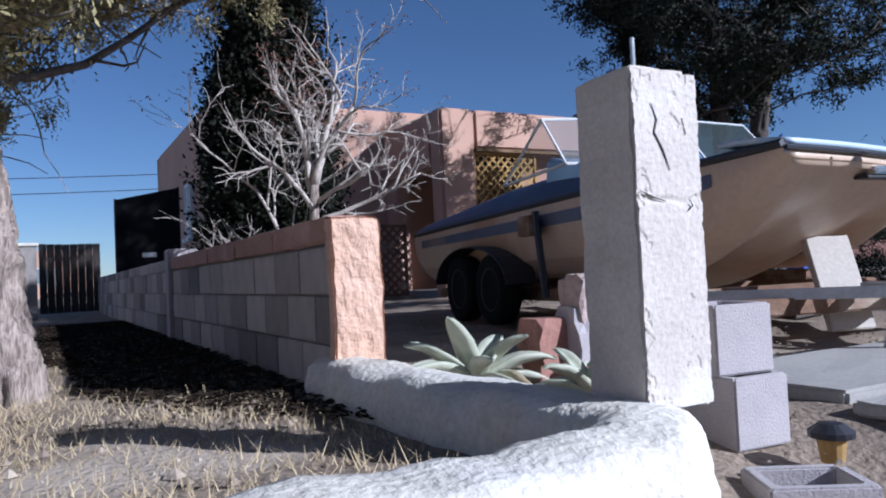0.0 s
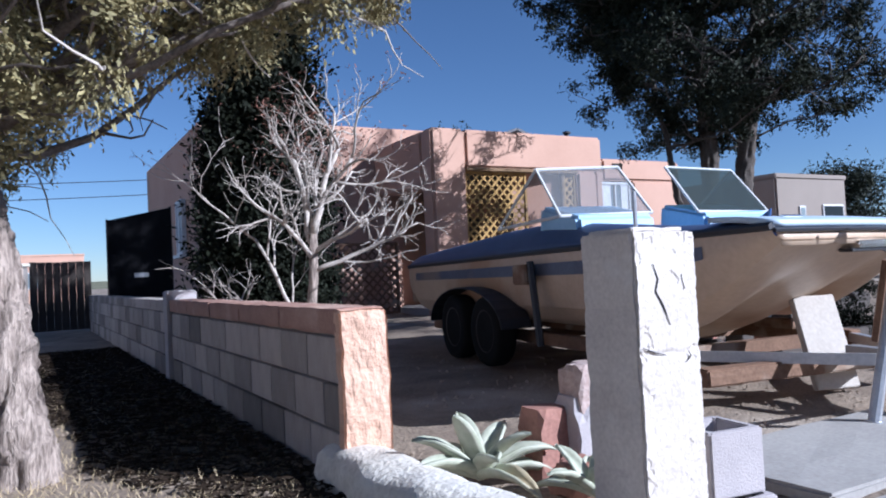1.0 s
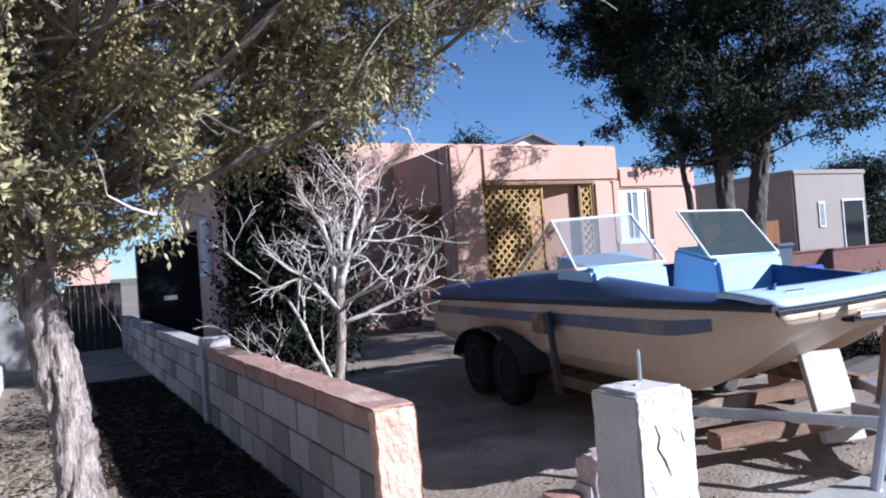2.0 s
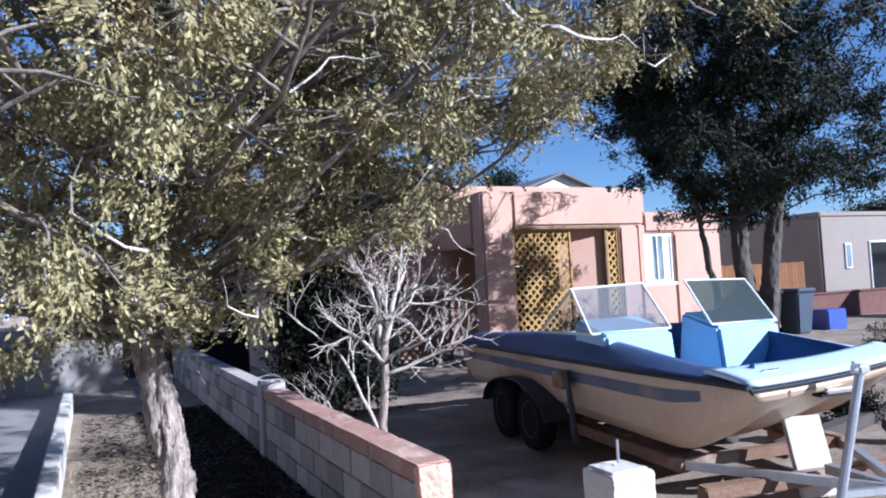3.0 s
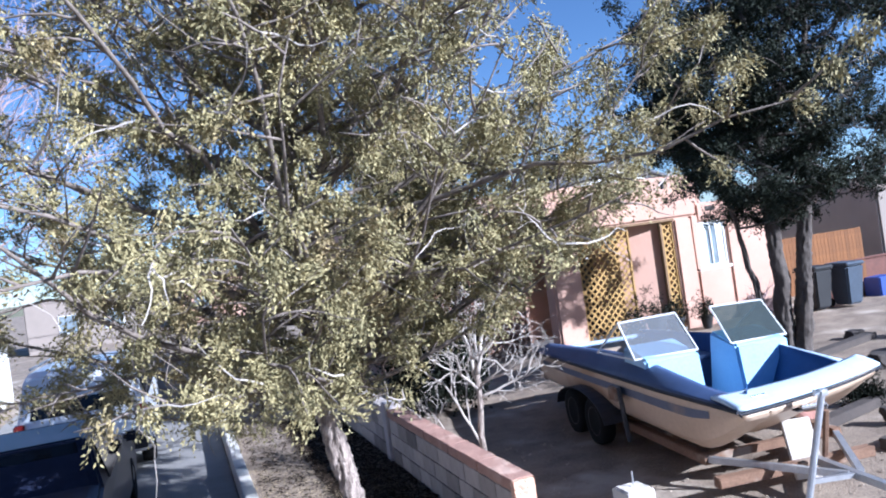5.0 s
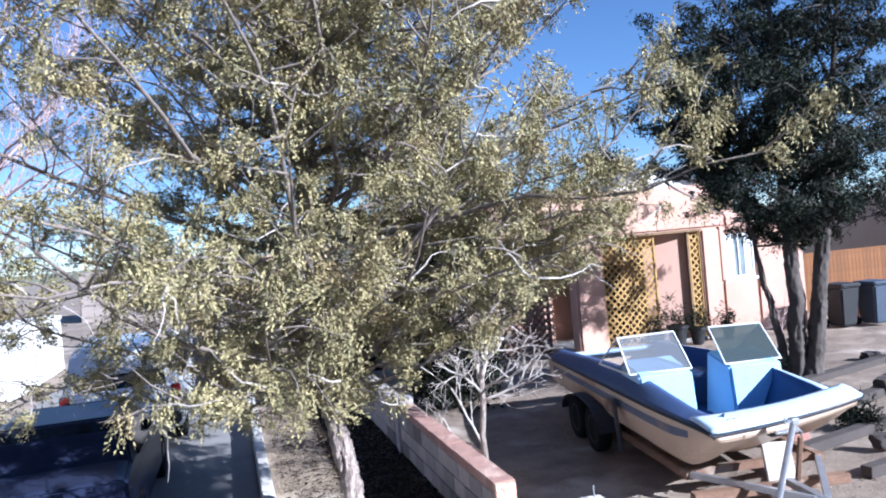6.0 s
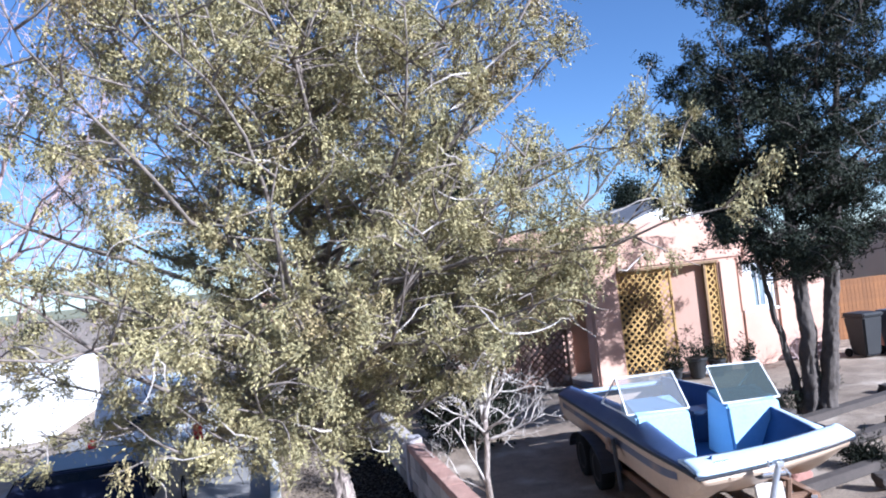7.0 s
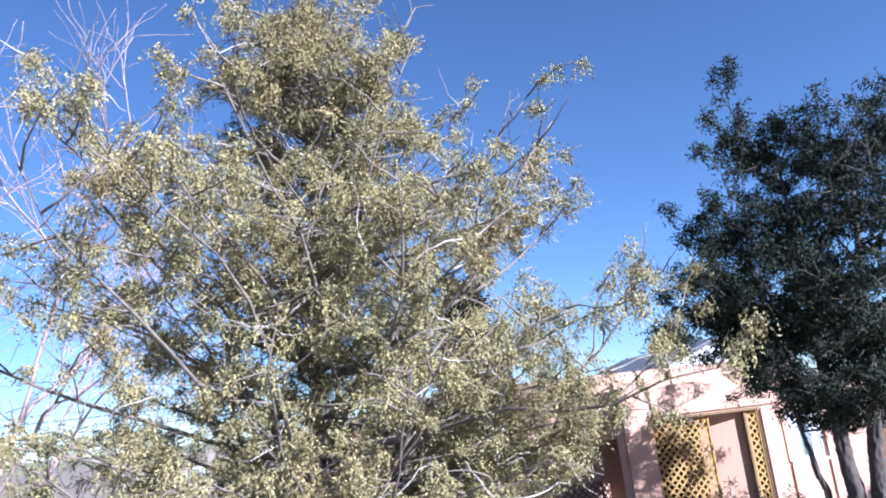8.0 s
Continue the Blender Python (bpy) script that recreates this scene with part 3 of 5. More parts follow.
def wander(p, d, length, steps, rng, curl, rise=0.0):
    pts = [Vector(p)]
    d = Vector(d).normalized()
    for _ in range(steps):
        d = (d + Vector(rng.normal(0, curl, 3)) + Vector((0, 0, rise))).normalized()
        pts.append(pts[-1] + d * (length / steps))
    return pts


def conifer(name, trunks, radius, bottom, top, limbs, subs, clump, sprays, leaf, bark, leafmat, label, seed, rise=0.12, twigs=0, thin=1.0, trunk_r=0.13, axis=None, dead=M_DEADWOOD, droop=0.6, per=6, keep=None, lean=0.0, limbmat=None, side=None, gaps=None, slim=0.26, stray=0.55, tuft=0.0, low=1.1):
    """A juniper: leaning trunks, curved limbs with side branches, clumps of sprays at their outer parts."""
    rng = np.random.default_rng(seed)
    base = Vector(trunks[0][0])
    t = thing(name, base, label, "tree")
    for line in trunks:
        thick = trunk_r * (0.5 if line is trunks[-1] and len(trunks) > 2 else 1.0)
        pts = []
        line = [Vector(p) - base for p in line]
        for a, b in zip(line, line[1:]):
            for k in range(5):
                pts.append(a.lerp(b, k / 5) + Vector((rng.normal(0, 0.012), rng.normal(0, 0.012), 0)))
        pts.append(line[-1])
        h = line[-1].z
        rad = [max(0.012, thick * (1.25 - 0.25 * min(1, p.z / 0.35) if p.z < 0.35 else 1 - 0.93 * (p.z / h) ** 1.1)) for p in pts]
        bm = tube(pts, rad, 32)
        bmesh.ops.subdivide_edges(bm, edges=[e for e in bm.edges if abs(e.verts[0].co.z - e.verts[1].co.z) > 0.04], cuts=5)
        bm.normal_update()
        for v in bm.verts:
            k = 1 if v.co.z < 3 else 0.3
            strip = abs(noise.noise(Vector((v.co.x * 30, v.co.y * 30, v.co.z * 3.5)))) + 0.5 * abs(noise.noise(Vector((v.co.x * 60, v.co.y * 60, v.co.z * 9))))
            v.co += noise.noise_vector(Vector((v.co.x * 9, v.co.y * 9, v.co.z * 2.5))) * 0.022 * k + v.normal * (0.016 - 0.075 * strip) * k * min(1, thick / 0.1)
        part("trunk", bm, bark, t, smooth=True)
    zs = np.array([z for z, r in radius])
    rs = np.array([r for z, r in radius])
    centres, spread = [], []
    deadbm = bmesh.new()
    for i in range(limbs):
        line = [Vector(p) - base for p in trunks[i % len(trunks)]]
        z0 = bottom + (top - bottom) * ((i + rng.uniform(0, 0.9)) / limbs) ** low
        # point on the trunk at that height
        o = line[-1]
        for a, b in zip(line, line[1:]):
            if a.z <= z0 <= b.z:
                o = a.lerp(b, (z0 - a.z) / (b.z - a.z))
        az = i * 2.39996 + rng.uniform(-0.4, 0.4)
        if side is not None:
            az -= 0.25 * math.sin(az - side)
        R = float(np.interp(z0 + 0.3, zs, rs)) * rng.uniform(0.72, 1.12)
        d = Vector((math.cos(az), math.sin(az), rng.uniform(-0.1, 0.25) + 0.5 * (z0 - bottom) / (top - bottom)))
        R *= 1 + lean * math.cos(az)
        pts = wander(o, d, R * 1.08, 9, rng, 0.19, rise * 0.25)
        for _ in range(5):
            if not keep or all(keep(p + base) for p in (pts[-1], pts[-3])):
                break
            d.z += 0.12
            pts = wander(o, d, R * 1.08, 9, rng, 0.16, rise * 0.25)
        else:
            continue
        r0 = 0.010 + 0.0062 * R
        bm = tube(pts, [max(0.006, r0 * (1 - 0.85 * k / 9)) for k in range(10)], 6)
        for j in range(subs):
            f = 0.10 + 0.90 * (j + rng.uniform(0, 1)) / subs
            q = pts[min(9, int(f * 9))].lerp(pts[min(9, int(f * 9) + 1)], f * 9 % 1)
            dd = (pts[min(9, int(f * 9) + 1)] - pts[max(0, int(f * 9) - 1)]).normalized()
            s = dd.cross(Vector((0, 0, 1))).normalized() * rng.choice((-1, 1)) + dd * rng.uniform(0.2, 0.9) + Vector((0, 0, rng.uniform(-0.25, 0.7)))
            ln = rng.uniform(0.35, 0.75) * (0.5 + R * 0.22)
            sp = wander(q, s, ln, 5, rng, 0.2)
            tube(sp, [0.012, 0.010, 0.008, 0.006, 0.005, 0.003], 4, bm)
            for k in (3, 5):
                if rng.random() < thin:
                    centres.append(sp[k])
        if rng.random() < 0.9:
            centres.append(pts[-1])
        for k in range(1, 9):
            centres.append(pts[k] + Vector(rng.normal(0, 0.1, 3)))
        part("limb", bm, limbmat or bark, t, smooth=True)
    if keep:
        centres = [c for c in centres if keep(c + base)]
    if gaps:
        # open gaps between the tufts, wider towards the top
        centres = [c for c in centres if noise.noise(c * 1.9) + 0.6 * noise.noise(c * 4.3) > gaps[0] + (gaps[1] - gaps[0]) * (c.z - bottom) / (top - bottom)]
    for i in range(twigs):
        c = Vector(centres[int(rng.integers(len(centres)))])
        d = Vector((rng.normal(0, 1), rng.normal(0, 1), rng.normal(0.1, 0.4)))
        sp = wander(c, d, rng.uniform(0.3, 0.9), 6, rng, 0.3)
        tube(sp, [0.009, 0.008, 0.007, 0.006, 0.004, 0.003, 0.002], 4, deadbm)
    if twigs:
        part("dead_twig", deadbm, dead, t, "bleached bare twigs")["kind"] = "stuff"
    else:
        deadbm.free()
    crown = foliage("crown", [tuple(c) for c in centres], (clump, clump, clump * 0.85), sprays, leaf, leafmat, t, seed + 1, droop, per, slim, stray, tuft)
    crown["kind"] = "stuff"
    return t


def above_skirt(p):
    """The juniper's hanging skirt: low on the driveway side, rising towards the boat."""
    dx, dy = p.x - 1.63, p.y - 2.1
    a = math.degrees(math.atan2(dx, dy))
    slope = float(np.interp(a, (-30, -5, 3, 9, 17, 26, 30, 36, 60), (-0.1, 0.03, 0.12, 0.22, 0.25, 0.30, 0.34, 0.44, 0.52)))
    if p.y < 5.0 and p.z < 1.5 + 0.45 * (0.9 - p.x):
        return False
    return p.z > max(1.45, 1.14 + slope * math.hypot(dx, dy)) and math.hypot(dx, dy) > 1.4


conifer("juniper_tree", [[(1.66, 6.02, -0.05), (1.58, 6.12, 0.7), (1.49, 6.2, 1.4), (1.42, 6.25, 3.2), (1.5, 6.3, 5.2), (1.6, 6.3, 8.7)]],
        ((1.3, 2.9), (2.2, 3.7), (3.5, 4.0), (4.6, 3.8), (5.6, 2.9), (6.6, 2.1), (7.6, 1.3), (8.6, 0.5)), 1.5, 8.2, 150, 14, 0.052, 40, 0.034, M_BARK, M_LEAF1,
        "large shaggy olive-green juniper with leaning grey bark trunk", 11, twigs=520, trunk_r=0.115, thin=0.85, per=7, droop=0.9, low=1.3,
        limbmat=M_LIMB, lean=-0.02, keep=above_skirt, side=-0.8, gaps=(-0.36, 0.08), slim=0.21, stray=0.4, tuft=1.1)
def reach(p):
    """How far a point lies from the dark juniper's stems towards the house corner."""
    return 0.69 * (p.y - 9.3) - 0.72 * (p.x - 10.2)


conifer("dark_juniper_tree", [[(10.2, 9.3, 0.0), (10.28, 9.25, 1.5), (10.25, 9.3, 3.4), (10.3, 9.3, 7.9)], [(10.38, 9.1, 0.0), (10.6, 9.05, 1.6), (10.85, 8.9, 3.4), (11.5, 8.8, 7.8)], [(10.1, 9.4, 0.0), (10.0, 9.5, 1.2), (9.75, 9.6, 2.6), (9.6, 9.8, 4.2)]],
        ((2.4, 1.8), (3.4, 2.5), (5.0, 3.2), (6.4, 3.3), (7.2, 2.4), (7.9, 0.8)), 2.4, 7.3, 78, 12, 0.08, 32, 0.05, M_DARKBARK, M_LEAF2,
        "dark green juniper with three dark stems behind the boat", 23, twigs=60, trunk_r=0.16, thin=1.0, dead=M_DARKBARK, droop=0.1, per=6, keep=lambda p: p.z > 2.5 + 0.15 * max(0, reach(p)) + 1.5 * max(0, reach(p) - 1.35), gaps=(-0.04, -0.12), lean=0.24, tuft=0.9)


conifer("far_juniper_tree", [[(18.5, 30.0, 0.0), (18.5, 30.0, 6.0)]], ((1.0, 2.5), (3.0, 3.0), (5.0, 2.0), (6.2, 0.5)), 0.8, 5.8, 26, 8, 0.3, 14, 0.12, M_DARKBARK, M_LEAF2,
        "round green juniper far behind the pink house", 51, trunk_r=0.2, dead=M_DARKBARK, droop=0.0, per=5)
conifer("dark_juniper_shrub", [[(28.6, 18.6, 0.0), (28.6, 18.6, 3.4)]], ((0.3, 2.2), (2.0, 2.4), (3.6, 1.0)), 0.3, 3.2, 18, 7, 0.25, 14, 0.11, M_DARKBARK, M_LEAF2,
        "dark bushy juniper beside the neighbouring house", 57, trunk_r=0.12, dead=M_DARKBARK, droop=0.0, per=5)


def cypress():
    rng = np.random.default_rng(5)
    t = thing("cypress_tree", (4.45, 11.6, 0), "narrow near-black cypress against the house corner", "tree")
    part("trunk", tube([(0, 0, -0.05), (0, 0, 5.3)], [0.09, 0.02], 8), M_DARKBARK, t)
    cs = []
    for i in range(520):
        z = 0.25 + 5.3 * rng.random()
        r = 0.80 * (1 - (z / 6.0) ** 2.4) * rng.uniform(0.35, 1.0) ** 0.6
        a = rng.uniform(0, 2 * math.pi)
        cs.append((r * math.cos(a), r * math.sin(a), z))
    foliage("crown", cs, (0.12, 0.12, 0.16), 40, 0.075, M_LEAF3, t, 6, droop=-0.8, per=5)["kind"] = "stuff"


cypress()


def bare_shrub(name, at, height, stems, seed, material, label, budmat=None, depth=4, spreadx=1.0, r0=0.03):
    rng = np.random.default_rng(seed)
    t = thing(name, at, label, "shrub" if height < 4 else "tree")
    tips = []

    def grow(p, d, ln, r, level, bm):
        n = 5
        pts = wander(p, d, ln, n, rng, 0.17, 0.05)
        tube(pts, [r * (1 - 0.42 * k / n) for k in range(n + 1)], 6 if level < 2 else 4, bm)
        if level == 0:
            tips.append(pts[-1])
            return
        for _ in range(3 if level > 1 else 2):
            k = int(rng.integers(2, n + 1))
            dd = (pts[k] - pts[k - 1]).normalized() + Vector(rng.normal(0, 0.62, 3)) * spreadx
            grow(pts[k], dd, ln * rng.uniform(0.55, 0.85), max(0.0022, r * 0.52), level - 1, bm)
        grow(pts[-1], (pts[-1] - pts[-2]).normalized() + Vector(rng.normal(0, 0.25, 3)), ln * 0.75, max(0.0022, r * 0.58), level - 1, bm)

    for dx, dy, dz, f in stems:
        bm = bmesh.new()
        grow((0, 0, 0), (dx, dy, dz), height * f, r0, depth, bm)
        part("branch", bm, material, t, smooth=True)
    if budmat:
        up = [tuple(p) for p in tips if p.z > height * 0.55]
        foliage("bud_spray", up, (0.04, 0.04, 0.04), 5, 0.022, budmat, t, seed + 3, droop=0.0, per=3)["kind"] = "stuff"
    return t


def yard_shrub():
    """A short trunk that forks into pale crooked branches, with two thin stems beside it."""
    rng = np.random.default_rng(35)
    t = thing("bare_shrub", (3.62, 7.65, 0), "leafless pale grey shrub with tangled twigs behind the block wall", "shrub")
    tips = []

    def grow(p, d, ln, r, level, bm):
        pts = wander(p, d, ln, 6, rng, 0.16, 0.03)
        tube(pts, [r * (1 - 0.4 * k / 6) for k in range(7)], 6 if level > 1 else 4, bm)
        if level == 0:
            tips.append(pts[-1])
            return
        for k in (2, 4, 5, 6):
            dd = (pts[k] - pts[k - 1]).normalized() + Vector(rng.normal(0, 0.6, 3))
            grow(pts[k], dd, ln * rng.uniform(0.42, 0.72), max(0.003, r * 0.5), level - 1, bm)

    bm = tube([(0, 0, 0), (-0.02, 0.0, 0.45), (0.03, 0.0, 0.85), (0.04, 0, 1.2)], [0.05, 0.043, 0.04, 0.036], 8)
    part("stem", bm, M_BARK, t, smooth=True)
    for p, d, ln, r in (((0.04, 0, 1.2), (0.45, -0.2, 0.75), 0.75, 0.03), ((0.03, 0, 1.12), (-0.45, 0.25, 0.85), 0.7, 0.026), ((0.02, 0, 0.9), (0.75, -0.1, 0.25), 0.7, 0.022), ((0.03, 0, 1.0), (-0.6, -0.3, 0.5), 0.6, 0.02), ((0.04, 0, 1.18), (0.0, 0.3, 1.0), 0.6, 0.024), ((0.04, 0, 1.15), (0.2, 0.5, 0.8), 0.75, 0.022), ((0.03, 0, 1.05), (0.5, -0.6, 0.5), 0.65, 0.02), ((0.04, 0, 1.2), (-0.25, -0.4, 0.9), 0.7, 0.022), ((-0.02, 0, 0.3), (-0.75, 0.3, 1.0), 0.95, 0.018), ((0.0, 0, 0.2), (-0.5, 0.5, 0.55), 0.7, 0.016)):
        bm = bmesh.new()
        grow(p, d, ln, r, 3, bm)
        part("branch", bm, M_DEADWOOD, t, smooth=True)
    up = [tuple(p) for p in tips if p.z > 1.75]
    foliage("bud_spray", up, (0.03, 0.03, 0.03), 3, 0.02, M_REDBUD, t, 38, droop=0.0, per=3)["kind"] = "stuff"


yard_shrub()
bare_shrub("bare_shrub", (13.3, 13.2, 0.1), 1.6, ((0, 0, 1, 0.3), (0.4, 0, 1, 0.3), (-0.4, 0.1, 1, 0.28)), 37, M_BARETREE, "small leafless shrub in front of the pink house wall", depth=3, r0=0.02)
bare_shrub("bare_tree", (-6.6, 15.0, 0), 16, ((0, 0, 1, 0.36), (-0.3, 0.1, 1, 0.33), (0.25, 0.2, 1, 0.3)), 41, M_BARETREE, "tall leafless pale pinkish tree beyond the driveway", depth=5, spreadx=0.8, r0=0.11)


# ---- boat ----
BOAT_AT, BOAT_TURN = (5.85, 4.42), -9.0
HB, LB = 1.08, 5.45


def zg(v):
    return 0.99 - 0.012 * v


def wid(v):
    return HB * (0.955 + 0.045 * min(1, max(0, v) / 1.2)) - 0.010 * v


def front(u):
    return 0.14 + 0.34 * u - 0.10 * (1 - u * u)


def zb(u, v):
    a = abs(u)
    zk = 0.26 + 0.22 * min(1, a / 0.45) ** 1.5 if a < 0.45 else (0.48 - 0.10 * (a - 0.45) / 0.32 if a < 0.77 else 0.38 + 0.16 * ((a - 0.77) / 0.23) ** 1.5)
    R = 1.6 * (1 - 0.42 * a)
    q = min(1, max(0, v / R))
    return zk + (zg(v) - 0.06 - zk) * (1 - q) ** 1.5


def boat():
    t = thing("boat", (BOAT_AT[0], BOAT_AT[1], 0), "old tri-hull runabout, tan hull with blue deck, on its trailer", "boat", turn=BOAT_TURN)
    us = np.linspace(-1, 1, 33)
    ks = np.linspace(0, 1, 30) ** 1.4
    rows = []
    for k in ks:
        row = []
        for u in us:
            v = front(u) + (LB - front(u)) * k
            row.append((u * wid(v) * 0.94, v, zb(u, max(0, v - front(u)))))
        rows.append(row)
    bm = sheet(rows)
    bmesh.ops.recalc_face_normals(bm, faces=bm.faces[:])
    part("hull_bottom", bm, M_HULL, t, smooth=True)
    for s in (-1, 1):
        rows, strip = [], []
        for k in ks:
            v = front(s) + (LB - front(s)) * k
            lo = Vector((s * wid(v) * 0.94, v, zb(1, v - front(s))))
            hi = Vector((s * wid(v), v, zg(v)))
            rows.append([lo.lerp(hi, f) + Vector((s * 0.03 * math.sin(f * math.pi), 0, 0)) for f in np.linspace(0, 1, 8)])
            if 0.2 < v < LB - 0.05:
                strip.append([lo.lerp(hi, f) + Vector((s * (0.03 * math.sin(f * math.pi) + 0.006), 0, 0)) for f in ((0.58, 0.68, 0.80))])
        part("hull_side", sheet(rows), M_HULL, t, smooth=True)
        part("stripe", sheet(strip), M_STRIPE, t, "faded dark blue stripe", smooth=True)
        # rub rail
        pts = [(s * (wid(v) + 0.006), v, zg(v) + 0.004) for v in np.linspace(front(s), LB, 24)]
        part("rub_rail", tube(pts, [0.022] * len(pts), 6), M_RUBRAIL, t)
        # side deck, sloping up to the coaming
        rows = []
        for v in np.linspace(front(s) + (0.3 if s > 0 else 0.26), LB, 26):
            up = 0.05 + 0.17 * min(1, max(0, (v - 0.6) / 1.6)) - 0.10 * max(0, (v - 3.0) / 2.4)
            w = wid(v)
            inner = 0.80
            rows.append([(s * (w - (w - inner) * f), v, zg(v) + up * math.sin(f * math.pi / 2)) for f in np.linspace(0, 1, 6)])
        part("side_deck", sheet(rows, -0.02), M_NAVY if s < 0 else M_WHITEBOAT, t, smooth=True)
        # inner lining of the bow well and cockpit
        rows = []
        for v in np.linspace(front(s) + 0.3, LB - 0.1, 26):
            up = 0.05 + 0.17 * min(1, max(0, (v - 0.6) / 1.6)) - 0.10 * max(0, (v - 3.0) / 2.4)
            rows.append([(s * 0.80, v, zg(v) + up), (s * 0.785, v, zg(v) + up - 0.12), (s * (0.74 if s < 0 else 0.45 + 0.29 * min(1, max(0, v - 1.5))), v, max(0.51 if v > 1.25 else 0.51 + 0.52 * (1.25 - v), zb(0.8, v - front(s * 0.8)) + 0.04))])
        part("lining", sheet(rows, 0.01), M_INSHADEBLUE if s < 0 else M_INSHADEBLUE, t, "blue lining darkened for the shade inside", smooth=True)
    # bow deck
    rows = []
    for f in np.linspace(0, 1, 8):
        row = []
        for u in np.linspace(-1, 1, 25):
            v0, v1 = front(u), front(u) + 0.34 + 0.10 * max(0, -u) ** 1.3
            v = v0 + (v1 - v0) * f
            row.append((u * wid(max(0, v)), v, zg(0) + 0.004 + 0.05 * math.sin(f * math.pi / 2)))
        rows.append(row)
    face = [[(u * wid(0) * g, front(u) + h, z if z else zb(u, 0) - 0.03) for u in np.linspace(-1, 1, 25)] for g, h, z in ((0.94, 0.012, 0), (0.985, 0.006, 0.985))]
    part("bow_face", sheet(face, 0.004), M_HULL, t, smooth=True)
    part("bow_deck", sheet(rows, -0.03), M_WHITEBOAT, t, smooth=True)
    pts = [(u * (wid(0) + 0.004), front(u) - 0.008, zg(0) - 0.012) for u in np.linspace(-1, 1, 22)]
    part("bow_rub_rail", tube(pts, [0.013] * len(pts), 6), M_RUBRAIL, t)
    part("bow_floor", sheet([[(x, 0.46, 0.93), (x, 0.80, 0.74), (x, 1.26, 0.525)] for x in np.linspace(-0.74, 0.74, 5)], 0.012), M_INSHADEBLUE, t)
    part("cockpit_floor", box(-0.72, 0.72, 1.25, LB - 0.1, 0.49, 0.52), M_INSHADEBLUE, t)
    part("transom", box(-1.0, 1.0, LB - 0.06, LB, 0.5, 0.98, bevel=0.02), M_HULL, t)
    part("transom_cap", box(-0.98, 0.98, LB - 0.22, LB - 0.062, 0.93, 0.985, bevel=0.02), M_WHITEBOAT, t)
    # consoles
    for s in (-1, 1):
        a0, a1 = (0.24, 0.93)
        x0, x1 = (s * a0, s * a1) if s > 0 else (s * a1, s * a0)
        bm = bmesh.new()
        f = [bm.verts.new(p) for p in ((x0, 1.64, 0.50), (x1, 1.64, 0.50), (x1, 1.74, 1.215), (x0, 1.74, 1.215))]
        g = [bm.verts.new(p) for p in ((x0, 2.45, 0.50), (x1, 2.45, 0.50), (x1, 2.30, 1.34), (x0, 2.30, 1.34))]
        bm.faces.new(f)
        bm.faces.new(g[::-1])
        for i in range(4):
            j = (i + 1) % 4
            bm.faces.new((f[j], f[i], g[i], g[j]))
        bmesh.ops.recalc_face_normals(bm, faces=bm.faces[:])
        bmesh.ops.bevel(bm, geom=bm.edges[:], offset=0.03, segments=3, affect='EDGES')
        part("console", bm, M_SKYBLUE, t, smooth=False)
        # windscreen panel
        w = part("windscreen", box(0, 0.001, 0, 0.001, 0, 0.001), M_WINFRAME, t)
        bl, br = Vector((s * 1.0, 1.86, 1.225)), Vector((s * 0.22, 1.80, 1.235))
        tl, tr = Vector((s * 0.98, 2.24, 1.63)), Vector((s * 0.24, 2.20, 1.65))
        for a, b in ((bl, br), (br, tr), (tr, tl), (tl, bl)):
            part("frame", tube([a, b], [0.012, 0.012], 6), M_WINFRAME, w)
        part("pane", sheet([[bl, br], [tl, tr]], 0.006), M_WSGLASS if s < 0 else M_WSDARK, w)
        # side wing
        c = Vector((s * 1.0, 2.95, 1.20))
        part("frame", tube([tl, c], [0.014, 0.012], 6), M_WINFRAME, w)
        part("frame", tube([bl, c], [0.014, 0.012], 6), M_WINFRAME, w)
        bm = bmesh.new()
        bm.faces.new([bm.verts.new(p) for p in (bl, tl, c)])
        part("pane", bm, M_WSGLASS if s < 0 else M_WSDARK, w)
    # bow light, cleat, bow eye
    part("bow_light", box(-0.32, -0.05, front(-0.2) - 0.055, front(-0.2) + 0.05, 0.875, 0.915, bevel=0.015), M_CHROME, t, "chrome bow light")
    part("bow_light_base", box(-0.35, -0.03, front(-0.2) - 0.03, front(-0.2) + 0.06, 0.855, 0.874, bevel=0.005), M_RUBRAIL, t)
    part("bow_hook", tube([(0.0, front(0) + 0.06, 0.90), (0.02, front(0) - 0.02, 0.84), (0.03, front(0) + 0.02, 0.78)], [0.012, 0.012, 0.008], 6), M_GALV, t)
    part("cleat", tube([(-0.75, 0.02, 1.055), (-0.6, 0.04, 1.055)], [0.012, 0.012], 6), M_CHROME, t)
    for v in (2.75,):
        for s in (-0.42, 0.42):
            part("seat", box(s - 0.22, s + 0.22, v, v + 0.5, 0.52, 0.95, bevel=0.05), M_NAVY, t)
    return t


boat()


